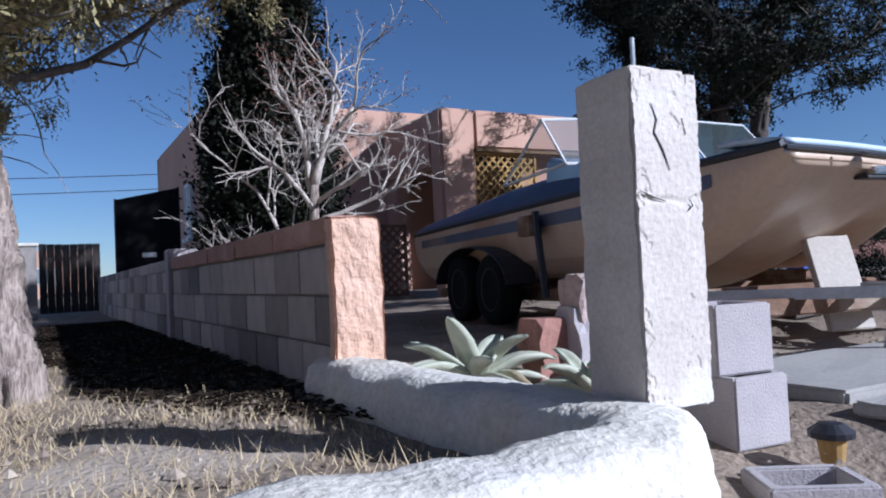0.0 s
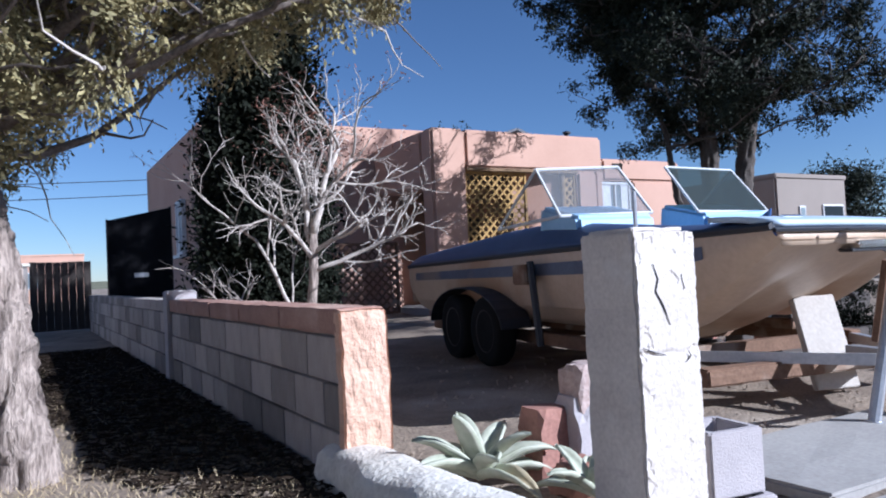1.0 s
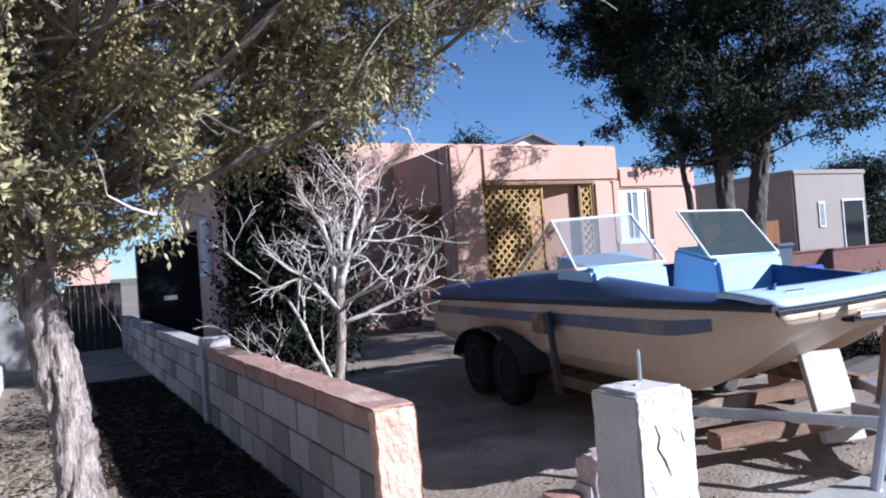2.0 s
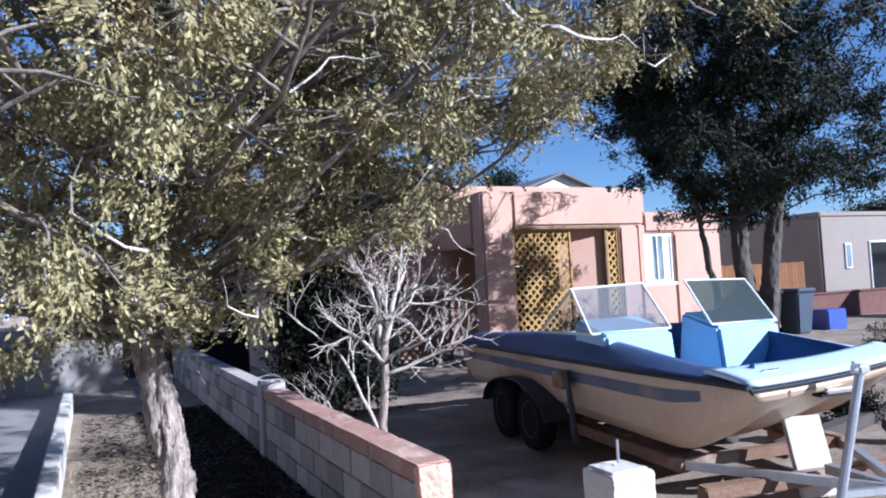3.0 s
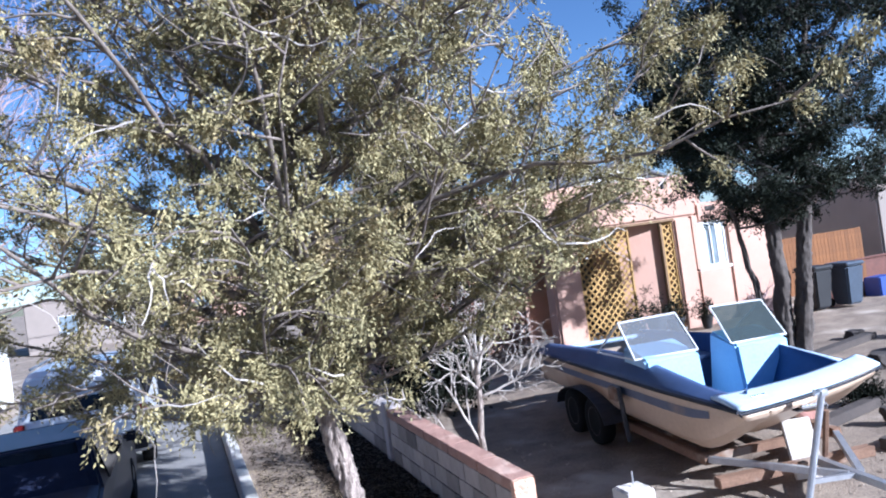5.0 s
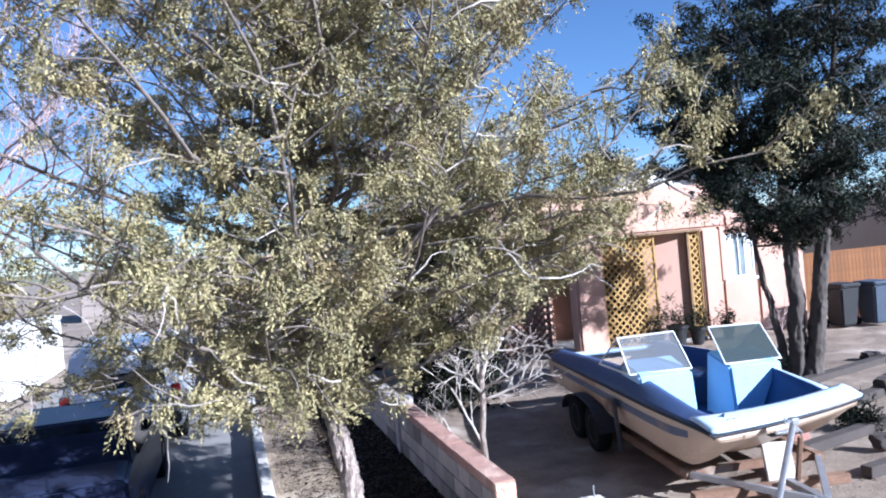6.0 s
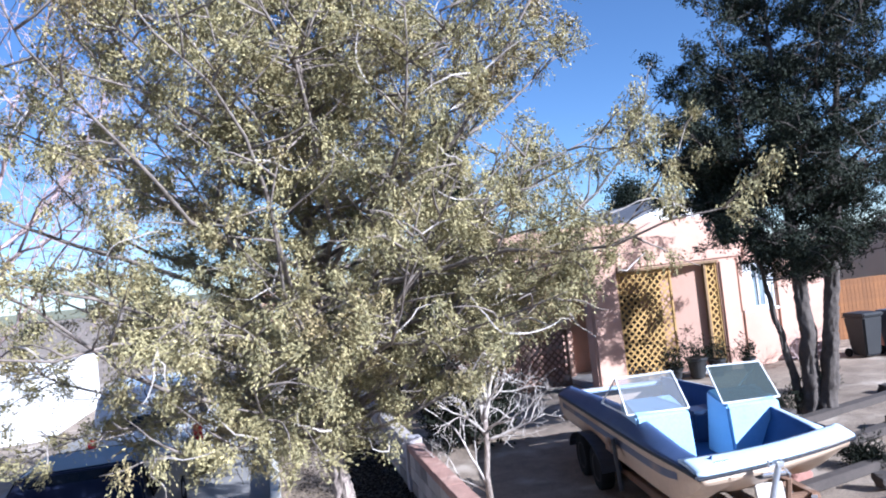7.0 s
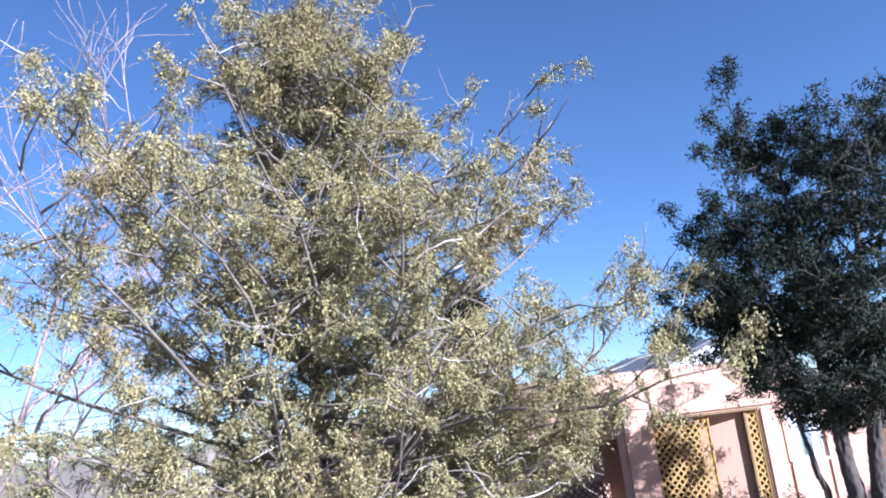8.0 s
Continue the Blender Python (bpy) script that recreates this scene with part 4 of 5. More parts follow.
def wheel(parent, at, r, w, axis_turn=0):
    """Tyre with rim, axle along x."""
    prof = [(r * 0.6, -w * 0.42), (r * 0.8, -w / 2), (r * 0.95, -w * 0.46), (r, -w * 0.3), (r, w * 0.3), (r * 0.95, w * 0.46), (r * 0.8, w / 2), (r * 0.6, w * 0.42)]
    rot = Matrix.Rotation(math.pi / 2, 4, 'Y')
    bm = lathe(prof, 28)
    bm.transform(Matrix.Translation(at) @ rot)
    wl = part("wheel", bm, M_TYRE, parent, smooth=True)
    bm = lathe([(0.02, -w * 0.28), (r * 0.3, -w * 0.3), (r * 0.5, -w * 0.36), (r * 0.61, -w * 0.44), (r * 0.61, w * 0.44), (r * 0.5, w * 0.36), (r * 0.3, w * 0.3), (0.02, w * 0.28)], 24)
    bm.transform(Matrix.Translation(at) @ rot)
    part("rim", bm, M_DARKWOOD, wl, smooth=True)
    return wl


def trailer():
    t = thing("boat_trailer", (BOAT_AT[0], BOAT_AT[1], 0), "rusty boat trailer with tandem wheels and tongue jack", "trailer", turn=BOAT_TURN)
    for s in (-1, 1):
        part("side_beam", box(s * 0.78 - 0.05, s * 0.78 + 0.05, 0.9, 5.2, 0.20, 0.30, bevel=0.008, rough=0.006, cuts=3), M_RUST, t)
        part("bunk", box(s * 0.55 - 0.05, s * 0.55 + 0.05, 1.2, 5.0, 0.31, 0.38, bevel=0.01), M_RUST, t)
        d = Vector((-s * 0.73, -1.25, 0))
        part("tongue_arm", tube([(s * 0.78, 0.95, 0.25), (s * 0.06, -0.25, 0.27)], [0.045, 0.045], 4), M_GALV, t)
        for v in (3.0, 3.75):
            wheel(t, (s * 1.08, v, 0.31), 0.31, 0.19)
        # mudguard
        g = [[(s * x, 3.38 + 0.86 * math.cos(a), 0.34 + 0.36 * math.sin(a)) for x in (0.94, 1.22)] for a in np.linspace(0.05, math.pi - 0.05, 14)]
        part("mudguard", sheet(g, 0.01), M_RUBRAIL, t)
        part("guide_pad", box(s * 1.16 - 0.03, s * 1.16 + 0.03, 2.12, 2.34, 0.72, 0.88, bevel=0.012), M_RUST, t, "brown wooden guide pad")
        part("guide_post", tube([(s * 1.12, 2.05, 0.25), (s * 1.15, 2.1, 0.90)], [0.03, 0.028], 6), M_RUBRAIL, t)
    for v in (1.0, 2.0, 3.0, 4.2, 5.1):
        part("cross_member", box(-0.78, 0.78, v - 0.04, v + 0.04, 0.205, 0.29), M_RUST, t)
    part("front_beam", box(-1.0, 0.75, 0.35, 0.47, 0.14, 0.24, bevel=0.01, rough=0.008, cuts=4), M_RUST, t)
    part("jack_tube", tube([(-0.58, -0.30, 0.0), (-0.25, -0.28, 1.04)], [0.03, 0.03], 10), M_GALV, t, "galvanised jack tube")
    part("jack_head", box(-0.29, -0.205, -0.325, -0.235, 1.03, 1.09, bevel=0.01), M_GALV, t)
    part("jack_handle", tube([(-0.25, -0.28, 1.06), (-0.40, -0.38, 1.07), (-0.40, -0.38, 1.13)], [0.009, 0.009, 0.012], 6), M_GALV, t)
    part("jack_foot", lathe([(0.07, 0.0), (0.07, 0.02), (0.03, 0.03)], 12), M_GALV, t).location = (-0.58, -0.30, 0)
    part("jack_bracket", tube([(-0.49, -0.29, 0.30), (0.0, -0.28, 0.27)], [0.03, 0.03], 4), M_GALV, t)
    part("tongue", tube([(0, 0.3, 0.27), (0.0, -0.7, 0.26)], [0.05, 0.045], 4), M_GALV, t)
    part("winch_post", tube([(0, 0.12, 0.34), (0, 0.02, 0.80)], [0.03, 0.03], 6), M_RUST, t)


trailer()


# ---- vehicles ----
def profile_body(outline, half, inset, bm=None):
    """A car body: side outline (y, z) spread to both sides, upper points drawn in by inset(z)."""
    bm = bmesh.new()
    cols = []
    for s in (-1, -0.86, 0.86, 1):
        cols.append([bm.verts.new((s * (half - inset(z)), y, z if abs(s) < 0.9 else z - 0.025 * (1 if z > 0.5 else -1))) for y, z in outline])
    for a, b in zip(cols, cols[1:]):
        n = len(outline)
        for i in range(n):
            j = (i + 1) % n
            bm.faces.new((a[i], a[j], b[j], b[i]))
    bm.faces.new(cols[0][::-1])
    bm.faces.new(cols[-1])
    bmesh.ops.recalc_face_normals(bm, faces=bm.faces[:])
    bmesh.ops.bevel(bm, geom=[e for e in bm.edges if e.calc_face_angle(0) > 0.5], offset=0.03, segments=2, affect='EDGES')
    return bm


def suv():
    t = thing("white_suv", (-1.32, 11.7, 0), "parked white sport utility vehicle seen from behind", "car")
    ins = lambda z: 0.0 if z < 1.0 else (z - 1.0) * 0.22
    out = [(0.0, 0.42), (-0.02, 0.7), (0.05, 1.02), (0.28, 1.72), (0.5, 1.80), (2.6, 1.80), (2.9, 1.76), (3.55, 1.14), (4.5, 1.02), (4.68, 0.8), (4.68, 0.42), (4.4, 0.3), (0.2, 0.3)]
    body = part("body", profile_body(out, 0.94, ins), M_WHITECAR, t, smooth=False)
    part("rear_window", sheet([[(-0.72, 0.075, 1.10), (0.72, 0.075, 1.10)], [(-0.62, 0.262, 1.66), (0.62, 0.262, 1.66)]], 0.02), M_CARGLASS, t, "dark rear window")
    for s in (-1, 1):
        for a, b in ((0.55, 1.3), (1.38, 2.2), (2.28, 3.0)):
            part("side_window", sheet([[(s * 0.94, a, 1.12), (s * 0.94, b + (0.35 if b > 2.9 else 0), 1.12)], [(s * 0.80, a + 0.05, 1.66), (s * 0.80, b, 1.66)]], 0.02), M_CARGLASS, t)
        part("tail_lamp", box(s * 0.86 - 0.075, s * 0.86 + 0.075, -0.035, 0.12, 0.78, 1.08, bevel=0.02), M_RED, t, "red tail lamp")
        part("mirror", box(s * 1.05 - 0.1, s * 1.05 + 0.1, 3.0, 3.12, 1.12, 1.28, bevel=0.03), M_RUBRAIL, t)
        for y in (0.85, 3.75):
            wheel(t, (s * 0.84, y, 0.35), 0.35, 0.22)
    part("bumper", box(-0.92, 0.92, -0.12, 0.08, 0.40, 0.62, bevel=0.04), M_RUBRAIL, t, "black rear bumper")
    pl = part("number_plate", box(-0.16, 0.16, -0.045, -0.02, 0.80, 0.95, bevel=0.004), M_WINFRAME, t)
    part("plate_bar", box(-0.12, 0.12, -0.05, -0.044, 0.85, 0.90), M_BIN, pl)
    part("roof_rail", tube([(-0.72, 0.6, 1.84), (-0.72, 2.6, 1.84)], [0.02, 0.02], 6), M_GALV, t)
    part("roof_rail", tube([(0.72, 0.6, 1.84), (0.72, 2.6, 1.84)], [0.02, 0.02], 6), M_GALV, t)


def sedan():
    t = thing("dark_sedan", (-1.45, 6.4, 0), "parked dark blue sedan with glossy bonnet behind the white vehicle", "car")
    ins = lambda z: 0.0 if z < 0.85 else (z - 0.85) * 0.38
    out = [(0.0, 0.4), (-0.02, 0.75), (0.08, 0.95), (0.7, 1.0), (1.3, 1.38), (2.3, 1.42), (3.1, 0.98), (4.2, 0.86), (4.45, 0.68), (4.45, 0.4), (4.2, 0.26), (0.2, 0.26)]
    part("body", profile_body(out, 0.88, ins), M_DARKCAR, t)
    part("rear_window", sheet([[(-0.68, 0.78, 1.03), (0.68, 0.78, 1.03)], [(-0.56, 1.24, 1.35), (0.56, 1.24, 1.35)]], 0.02), M_CARGLASS, t)
    part("windscreen", sheet([[(-0.7, 3.06, 1.02), (0.7, 3.06, 1.02)], [(-0.56, 2.38, 1.39), (0.56, 2.38, 1.39)]], 0.02), M_CARGLASS, t)
    for s in (-1, 1):
        part("side_window", sheet([[(s * 0.87, 1.0, 0.98), (s * 0.87, 2.9, 0.98)], [(s * 0.70, 1.4, 1.33), (s * 0.70, 2.3, 1.33)]], 0.02), M_CARGLASS, t)
        part("head_lamp", box(s * 0.7 - 0.14, s * 0.7 + 0.14, 4.33, 4.47, 0.62, 0.75, bevel=0.03), M_CHROME, t)
        part("mirror", box(s * 0.97 - 0.09, s * 0.97 + 0.09, 2.75, 2.87, 0.98, 1.10, bevel=0.03), M_DARKCAR, t)
        for y in (0.85, 3.55):
            wheel(t, (s * 0.79, y, 0.31), 0.31, 0.2)


suv()
sedan()


# ---- things in the yard ----
def hollow_block(name, at, turn, label, size=(0.2, 0.2, 0.195), m=M_BLOCKLOOSE):
    t = thing(name, at, label, "concrete block", "loose concrete blocks", turn)
    w, d, h = size
    bm = box(-w / 2, w / 2, -d / 2, d / 2, 0, h)
    bm.normal_update()
    top = [f for f in bm.faces if f.normal.z > 0.9]
    bmesh.ops.inset_region(bm, faces=top, thickness=0.04)
    core = bmesh.ops.extrude_face_region(bm, geom=top)
    bmesh.ops.delete(bm, geom=top, context='FACES')
    bmesh.ops.translate(bm, verts=[v for v in core["geom"] if isinstance(v, bmesh.types.BMVert)], vec=(0, 0, 0.03 - h))
    bmesh.ops.recalc_face_normals(bm, faces=bm.faces[:])
    bmesh.ops.bevel(bm, geom=bm.edges[:], offset=0.005, segments=2, affect='EDGES')
    part("shell", bm, m, t)
    return t


hollow_block("concrete_block", (3.50, 3.70, 0.150), -8, "pale hollow half block topping the stack by the pillar")
hollow_block("concrete_block", (3.50, 3.66, -0.046), -4, "pale hollow half block in the stack by the pillar")
hollow_block("concrete_block", (3.31, 3.31, -0.145), -32, "hollow concrete block lying in the dirt", (0.24, 0.19, 0.11))


def rock(name, at, size, seed, m, label, cat="rock"):
    bm = bmesh.new()
    bmesh.ops.create_icosphere(bm, subdivisions=3, radius=1)
    for v in bm.verts:
        n = v.co.copy()
        f = 1 + 0.35 * noise.noise(n * 1.4 + Vector((seed * 3.1, 0, 0))) + 0.12 * noise.noise(n * 4 + Vector((seed, 0, 0)))
        c = Vector([max(-0.72, min(0.72, a * f)) for a in n])
        v.co = Vector((c.x * size[0] * 0.7, c.y * size[1] * 0.7, c.z * size[2] * 0.7))
    lo = min(v.co.z for v in bm.verts)
    for v in bm.verts:
        v.co.z -= lo
    ob = part(name, bm, m, smooth=False)
    ob.location = at
    return tagged(ob, label, cat)


rock("rock", (3.72, 4.55, 0.20), (0.17, 0.14, 0.24), 1, M_ROCK, "upright pale pinkish rock on a broken block")
rock("broken_block", (3.72, 4.57, -0.03), (0.22, 0.2, 0.34), 2, M_BLOCKLOOSE, "broken pale block propping the upright rock", "concrete block")
rock("broken_brick", (3.56, 4.62, -0.03), (0.18, 0.16, 0.30), 3, M_BRICK, "broken red brick piece beside the rocks", "brick")
rock("rock", (3.50, 4.34, -0.03), (0.2, 0.16, 0.14), 4, M_BRICK, "reddish stone at the planting bed's edge")


def agave(at, leaves, seed, size, label):
    rng = np.random.default_rng(seed)
    t = thing("agave_plant", at, label, "agave", "agaves in the bed")
    for i in range(leaves):
        az = i * 2.39996 + rng.uniform(-0.2, 0.2)
        tilt = 0.35 + 0.9 * (i / leaves) + rng.uniform(-0.1, 0.1)
        ln = size * rng.uniform(0.8, 1.15)
        rows = []
        for k in np.linspace(0, 1, 11):
            bend = (k ** 2) * (0.35 + 0.9 * (1 - tilt / 1.4))
            r = ln * (k * math.cos(tilt) * 0.9 + 0.15 * k)
            z = 0.02 + ln * (k * math.sin(tilt) - bend * 0.42)
            w = size * 0.135 * (0.8 + 0.9 * k) * (1 - k ** 2.2) + 0.002
            row = []
            for s in np.linspace(-1, 1, 7):
                row.append((r, s * w, z + 0.8 * w * s * s + 0.006 * noise.noise(Vector((k * 5, s, i)))))
            rows.append(row)
        bm = sheet(rows, 0.012)
        bm.transform(Matrix.Rotation(az, 4, 'Z'))
        part("leaf", bm, M_AGAVE, t, smooth=True)


agave((3.22, 4.62, 0.0), 13, 3, 0.36, "large pale grey-green agave with broad curling leaves")
agave((3.42, 4.18, 0.0), 9, 4, 0.26, "small grey-green agave partly dried")


def bin_(at, m, label):
    t = thing("wheelie_bin", at, label, "bin", "wheelie bins")
    bm = bmesh.new()
    rings = [[bm.verts.new((sx * w, sy * d, z)) for sx, sy in ((-1, -1), (1, -1), (1, 1), (-1, 1))] for w, d, z in ((0.22, 0.24, 0.05), (0.29, 0.33, 1.0))]
    for k in range(4):
        bm.faces.new((rings[0][k], rings[0][(k + 1) % 4], rings[1][(k + 1) % 4], rings[1][k]))
    bm.faces.new(rings[0][::-1])
    bm.faces.new(rings[1])
    bmesh.ops.bevel(bm, geom=bm.edges[:], offset=0.04, segments=3, affect='EDGES')
    part("body", bm, m, t)
    part("lid", box(-0.31, 0.31, -0.37, 0.35, 1.0, 1.09, bevel=0.035), m, t)
    part("handle", tube([(-0.25, 0.38, 0.98), (0.25, 0.38, 0.98)], [0.018, 0.018], 8), m, t)
    for s in (-1, 1):
        wheel(t, (s * 0.27, 0.27, 0.11), 0.11, 0.06)
    return t


bin_((15.75, 12.75, 0.12), M_BIN, "grey-blue wheeled rubbish bin by the fence")
bin_((15.0, 13.0, 0.12), M_BINBLACK, "black wheeled rubbish bin by the fence")
tagged(part("storage_box", box(17.2, 17.9, 13.0, 13.5, 0.1, 0.62, bevel=0.03), M_BLUEBOX), "blue plastic storage box by the neighbouring house", "box")
tagged(part("red_planter", box(16.2, 18.6, 13.6, 13.9, 0.05, 0.5, bevel=0.03), M_BRICK), "low red brick planter before the neighbouring house", "planter")


def plank(name, a, b, w, h, m, label, cat):
    a, b = Vector(a), Vector(b)
    L = (b - a).length
    bm = box(-w / 2, w / 2, 0, L, -h / 2, h / 2, bevel=0.006, rough=0.003, cuts=2)
    q = (b - a).to_track_quat('Y', 'Z').to_matrix().to_4x4()
    ob = part(name, bm, m)
    ob.matrix_world = Matrix.Translation(a) @ q
    return tagged(ob, label, cat)


plank("leaning_slab", (5.98, 4.86, 0.02), (6.04, 5.04, 0.58), 0.30, 0.05, M_PALEBOARD, "pale concrete slab leaning under the bow", "slab")
# timbers, several of them laid in for the shadow strips across the yard
for a, b, w in (((8.0, 8.4, 0.08), (12.4, 9.4, 0.13), 0.2), ((9.4, 4.9, 0.08), (12.8, 6.2, 0.12), 0.2), ((8.2, 3.4, 0.05), (11.6, 4.3, 0.1), 0.18), ((6.8, 5.9, 0.06), (10.4, 6.6, 0.1), 0.16), ((7.2, 5.0, 0.06), (10.9, 5.5, 0.1), 0.14), ((7.6, 6.9, 0.08), (11.4, 7.9, 0.12), 0.18), ((7.0, 4.2, 0.06), (9.6, 4.4, 0.08), 0.14)):
    plank("timber", a, b, w, 0.13, M_DARKWOOD, "dark weathered timber on the ground, also standing in for shadow strips", "timber")
tagged(part("stepping_slab", box(3.95, 5.1, 3.30, 3.60, -0.03, 0.018, bevel=0.012, rough=0.006, cuts=4), M_CONC), "narrow pale concrete slab set in the dirt", "slab")
tagged(part("stepping_slab", box(4.05, 5.5, 3.68, 4.40, -0.03, 0.025, bevel=0.012, rough=0.006, cuts=4), M_CONC), "pale concrete slab set in the dirt", "slab")


# stones added to darken the yard where shadow strips lie
for i, (x, y, s) in enumerate(((7.4, 6.3, 0.3), (8.1, 5.6, 0.24), (8.9, 7.2, 0.34), (9.8, 6.1, 0.3), (10.4, 7.6, 0.36), (11.2, 6.9, 0.28), (7.9, 7.5, 0.26), (9.2, 8.8, 0.4), (11.8, 8.2, 0.34), (12.6, 7.4, 0.3), (6.9, 6.6, 0.2), (12.2, 9.6, 0.3))):
    rock("rock", (x, y, 0.0 if x < 8 else 0.04), (s, s * 0.8, s * 0.7), 20 + i, M_BRICK if i % 3 == 0 else M_DARKWOOD, "rough dark stone among the timbers, added to fill shadow strips", "rock")


def scrub(at, size, seed):
    rng = np.random.default_rng(seed)
    t = thing("shadow_strip_bush", at, "low dark scrubby bush among the timbers, added to fill shadow strips", "bush", "yard bushes")
    for k in range(5):
        a = k * 1.3
        part("stem", tube(wander((0, 0, -0.03), (math.cos(a) * 0.5, math.sin(a) * 0.5, 1), size * 0.8, 4, rng, 0.2), [0.012, 0.01, 0.008, 0.006, 0.003], 5), M_DARKBARK, t)
    cs = [(rng.normal(0, size * 0.32), rng.normal(0, size * 0.32), size * 0.15 + abs(rng.normal(0, size * 0.35))) for _ in range(60)]
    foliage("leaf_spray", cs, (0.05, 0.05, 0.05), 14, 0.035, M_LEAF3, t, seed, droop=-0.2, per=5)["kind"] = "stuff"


# dark bushes added in place of the yard's shadow strips
for i, (x, y, s) in enumerate(((9.6, 9.4, 0.55), (8.6, 6.4, 0.35), (11.6, 10.6, 0.5), (10.2, 5.4, 0.4), (12.9, 8.8, 0.5), (5.4, 8.9, 0.0), (7.6, 10.8, 0.6), (9.0, 12.2, 0.6))):
    if s:
        scrub((x, y, 0.02 * max(0, x - 7)), s, 60 + i)


def solar_lamp():
    t = thing("solar_lamp", (3.54, 3.40, -0.17), "small black and cream solar path lamp on a stake", "garden lamp")
    part("stake", tube([(0, 0, -0.05), (0, 0, 0.12)], [0.008, 0.008], 6), M_RUBRAIL, t)
    part("diffuser", lathe([(0.028, 0.11), (0.036, 0.17), (0.036, 0.175)], 14), M_LATTICE, t, "cream plastic diffuser")
    part("cap", lathe([(0.055, 0.175), (0.057, 0.19), (0.03, 0.21), (0.0, 0.212)], 16), M_RUBRAIL, t)


solar_lamp()


def pot(at, s, label):
    t = thing("plant_pot", at, label, "plant pot", "pots by the porch")
    part("pot", lathe([(0.10 * s, 0), (0.15 * s, 0.26 * s), (0.17 * s, 0.27 * s), (0.17 * s, 0.31 * s), (0.13 * s, 0.31 * s), (0.02, 0.26 * s)], 18), M_BINBLACK, t)
    rng = np.random.default_rng(int(at[0] * 100))
    cs = [(rng.normal(0, 0.1 * s), rng.normal(0, 0.1 * s), 0.3 * s + abs(rng.normal(0, 0.2 * s))) for _ in range(24)]
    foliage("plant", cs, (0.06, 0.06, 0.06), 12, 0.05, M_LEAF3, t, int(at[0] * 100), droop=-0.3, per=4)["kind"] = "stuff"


for a, s in (((10.9, 13.9, 0.08), 1.6), ((11.35, 13.75, 0.08), 1.3), ((12.2, 13.7, 0.1), 1.0), ((10.1, 13.6, 0.06), 1.2)):
    pot(a, s, "dark plant pot with scrubby plant by the porch")


# ---- dry grass, gravel, twigs ----
def litter():
    rng = np.random.default_rng(77)
    n = 13000
    x = rng.uniform(0.9, 2.7, n)
    y = rng.uniform(2.4, 11, n)
    keep = rng.random(n) < np.clip(1.3 - (y - 2.4) / 8, 0.1, 1)
    x, y = x[keep], y[keep]
    v, f = [], []
    for a, b in zip(x, y):
        h = rng.uniform(0.004, 0.032) if rng.random() < 0.9 else rng.uniform(0.03, 0.06)
        dx, dy = rng.normal(0, 0.03, 2)
        w = 0.0022
        i = len(v)
        v += [(a - w, b, -0.02), (a + w, b, -0.02), (a + dx, b + dy, h)]
        f.append((i, i + 1, i + 2))
    tagged(raw("dry_grass", v, f, M_GRASS), "short dry straw-coloured grass and weeds on the dirt", "grass", kind="stuff")
    v, f = [], []
    for _ in range(2600):
        a, b = rng.uniform(3.2, 9.5), rng.uniform(1.5, 9.0)
        if rng.random() < 0.4:
            a, b = rng.uniform(1.0, 2.7), rng.uniform(3.4, 9)
        s = abs(rng.normal(0, 0.010)) + 0.004
        i = len(v)
        z = 0.0
        for p in ((1, 0, 0), (0, 1, 0), (-1, 0, 0), (0, -1, 0), (0.1, 0.1, 0.9)):
            v.append((a + p[0] * s * rng.uniform(0.7, 1.3), b + p[1] * s * rng.uniform(0.7, 1.3), z - 0.012 + p[2] * s))
        f += [(i, i + 1, i + 4), (i + 1, i + 2, i + 4), (i + 2, i + 3, i + 4), (i + 3, i, i + 4)]
    tagged(raw("gravel", v, f, M_GROUND), "scattered small stones and gravel on the dirt", "gravel", kind="stuff")


litter()


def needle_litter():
    """Dark juniper scales and twigs strewn to deepen the shade along the wall's foot and under the crown."""
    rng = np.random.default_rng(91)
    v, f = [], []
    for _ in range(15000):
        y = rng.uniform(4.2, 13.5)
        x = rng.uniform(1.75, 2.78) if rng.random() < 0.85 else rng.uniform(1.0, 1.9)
        # keep the dark flakes behind the shade's near edge
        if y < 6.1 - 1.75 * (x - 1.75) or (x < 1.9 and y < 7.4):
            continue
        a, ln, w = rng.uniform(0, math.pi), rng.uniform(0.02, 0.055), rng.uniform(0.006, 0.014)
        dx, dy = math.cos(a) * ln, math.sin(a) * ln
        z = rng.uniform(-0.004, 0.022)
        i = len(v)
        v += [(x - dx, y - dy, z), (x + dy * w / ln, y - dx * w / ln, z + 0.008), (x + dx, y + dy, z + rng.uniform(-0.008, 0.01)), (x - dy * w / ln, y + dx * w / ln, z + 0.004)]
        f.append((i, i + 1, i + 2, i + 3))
    tagged(raw("needle_litter", v, f, M_SHADELITTER), "dark brown juniper needles strewn to deepen the shade on the dirt", "leaf litter", kind="stuff")


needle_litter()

# ---- overhead cables down the street ----
def street_cables():
    t = thing("utility_pole", (9.6, 44.0, 0), "far wooden utility pole carrying thin overhead cables", "utility pole")
    part("pole", tube([(0, 0, -0.1), (0, 0, 7.5)], [0.13, 0.1], 8), M_DARKWOOD, t)
    part("crossarm", box(-0.9, 0.9, -0.06, 0.06, 6.6, 6.75), M_DARKWOOD, t)
    for z in (6.7, 5.9):
        pts = [(-48 * f, 2.0 * f, z - 3.2 * f * (1 - f)) for f in np.linspace(0, 1, 14)]
        part("cable", tube(pts, [0.022] * 14, 5), M_RUBRAIL, t)


street_cables()

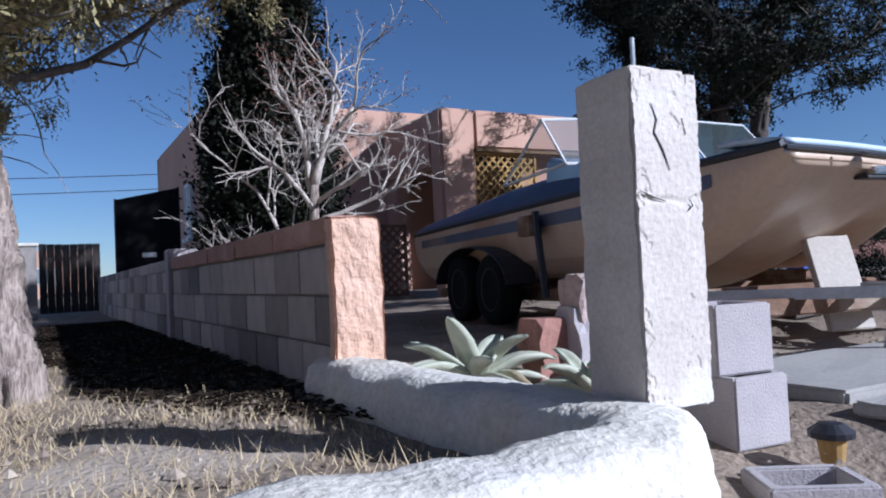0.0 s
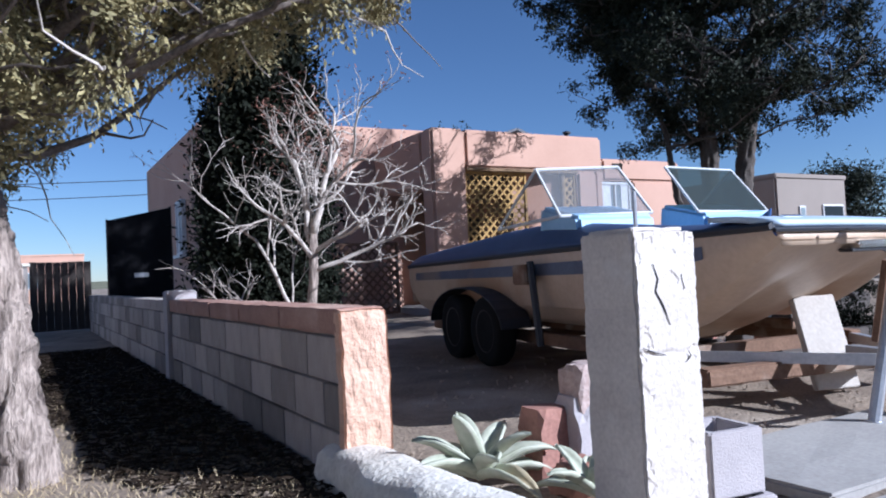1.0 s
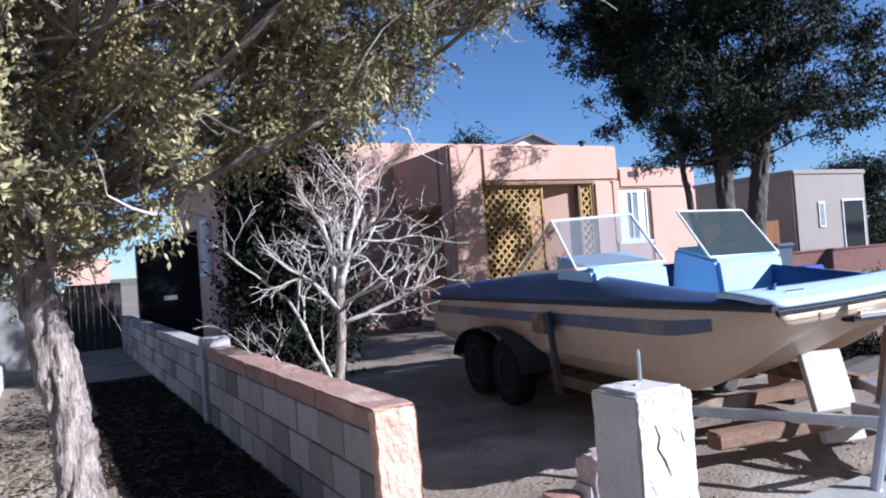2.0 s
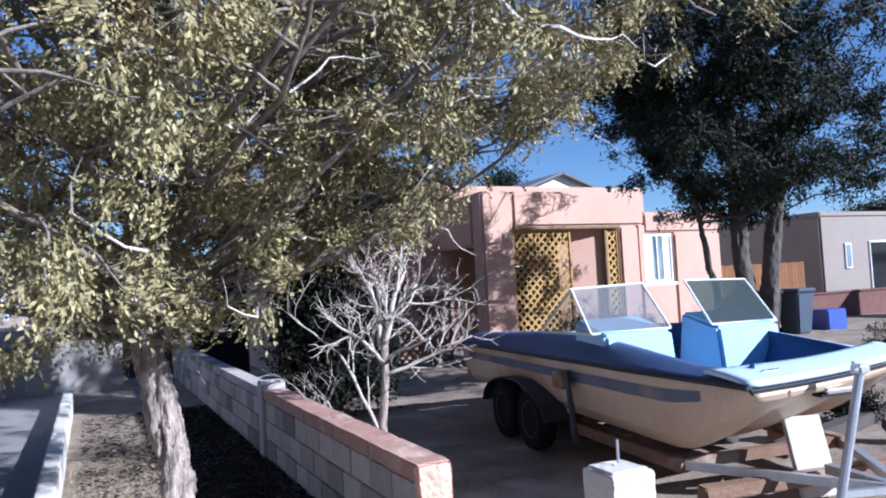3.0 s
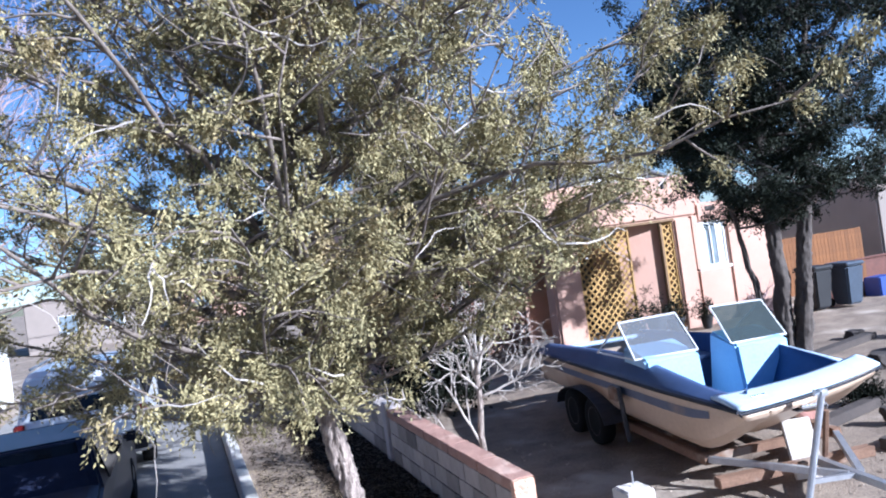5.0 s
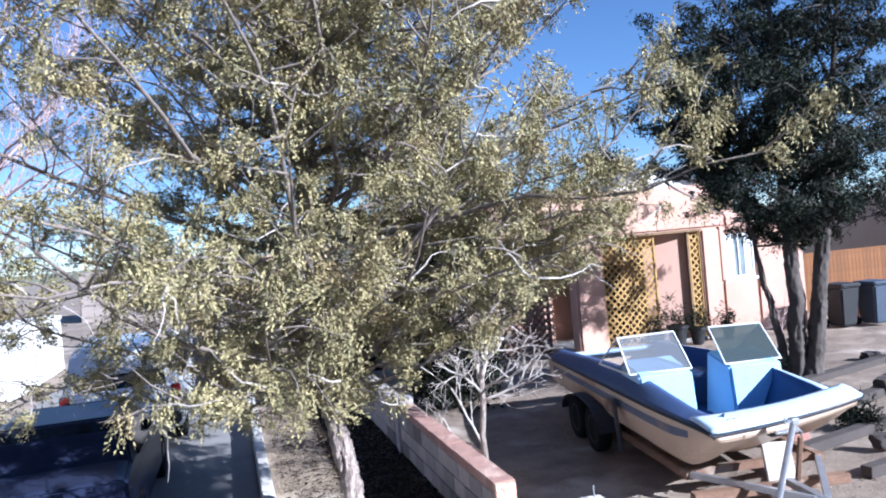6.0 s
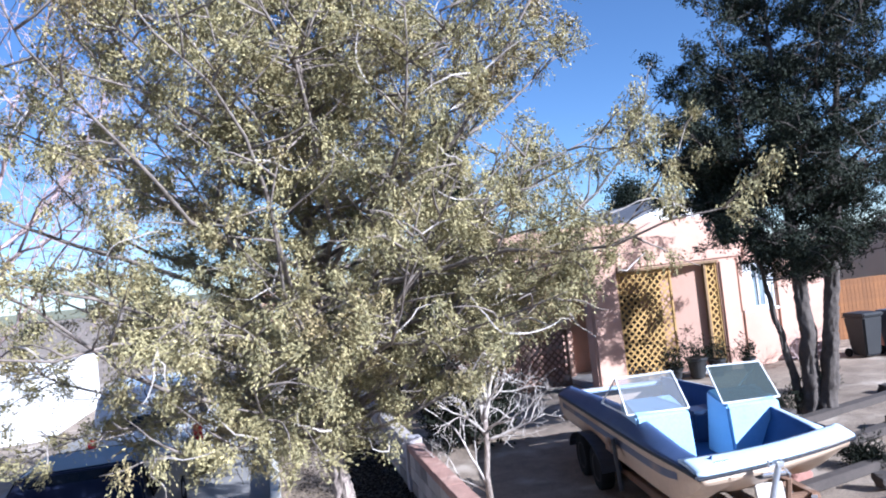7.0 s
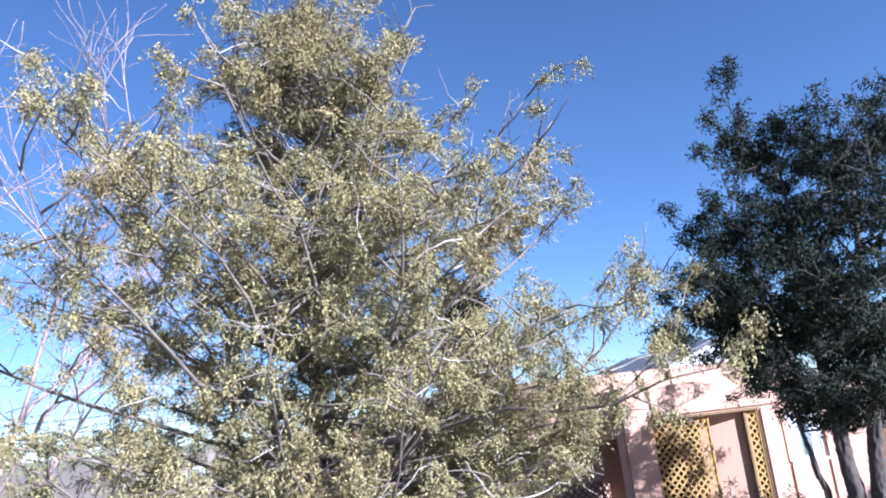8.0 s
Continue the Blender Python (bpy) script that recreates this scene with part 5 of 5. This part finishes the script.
# ---- unseen plain walls added to block low sky light, closing the place behind the walk ----
for nm, dims in (("sky_block_south", (-16, 24, -15.3, -15.0, -0.1, 4.2)), ("sky_block_east", (25.7, 26.0, -15, 12, -0.1, 3.6)), ("sky_block_west", (-14.3, -14.0, -15, 16, -0.1, 3.6))):
    structure(part(nm, box(*dims, bevel=0.04), M_STUCCO2), "unseen plain tan stucco wall added to block low sky light", "wall")

# ---- far scrub line on the horizon ----
hv, hf = [], []
for i in range(121):
    a = 2 * math.pi * i / 120
    h = 9 + 5 * noise.noise(Vector((math.cos(a) * 6, math.sin(a) * 6, 1)))
    hv += [(700 * math.cos(a), 700 * math.sin(a), -2), (700 * math.cos(a), 700 * math.sin(a), h)]
for i in range(120):
    hf.append((2 * i, 2 * i + 2, 2 * i + 3, 2 * i + 1))
structure(raw("backdrop", hv, hf, M_FARHILL), "low distant scrubby rise on the horizon", "backdrop")

# ---- wall blocks and cap ----
block_mesh = None
for owner, courses, ya, yb in ((wall, 3, 5.02, 9.04), (sw, 4, 9.285, 18.8)):
    for c in range(courses):
        y = ya - (0.2 if c % 2 else 0.0)
        while y < yb:
            y0, y1 = max(y, ya), min(y + 0.39, yb)
            if y1 - y0 > 0.06:
                if block_mesh is None:
                    ob = part("concrete_block", box(-0.1, 0.1, 0, 1.0, 0, 0.192, bevel=0.004), M_BLOCK, owner)
                    block_mesh = ob.data
                else:
                    ob = new("concrete_block", block_mesh)
                    ob.parent = owner
                ob.matrix_basis = Matrix.LocRotScale((2.9 + 0.006 * noise.noise(Vector((y * 3, c, 0))), y0, c * 0.203), None, (1, y1 - y0, 1 if c < 3 else 0.55))
            y += 0.40
y = 5.0
i = 0
while y < 9.0:
    L = 0.78 + 0.3 * abs(noise.noise(Vector((i * 2.1, 0, 0))))
    y1 = min(y + L, 9.05)
    part("cap_brick", box(2.785, 3.015, y + 0.001, y1 - 0.001, 0.612, WALL_TOP, bevel=0.008, rough=0.007, cuts=7, seed=i), M_CAP, wall)
    y = y1
    i += 1
bm = box(2.79, 3.01, 4.965, 5.018, 0.0, 0.715, bevel=0.01, cuts=16, rough=0.006, seed=9)
for v in bm.verts:
    v.co.y += 0.012 * noise.noise(v.co * 12) + 0.006 * noise.noise(v.co * 35)
    v.co.x += 0.012 * noise.noise(Vector((0, 0, v.co.z * 11)))
part("end_render", bm, M_ENDPINK, wall, "peach crumbling mortar on the wall's end")
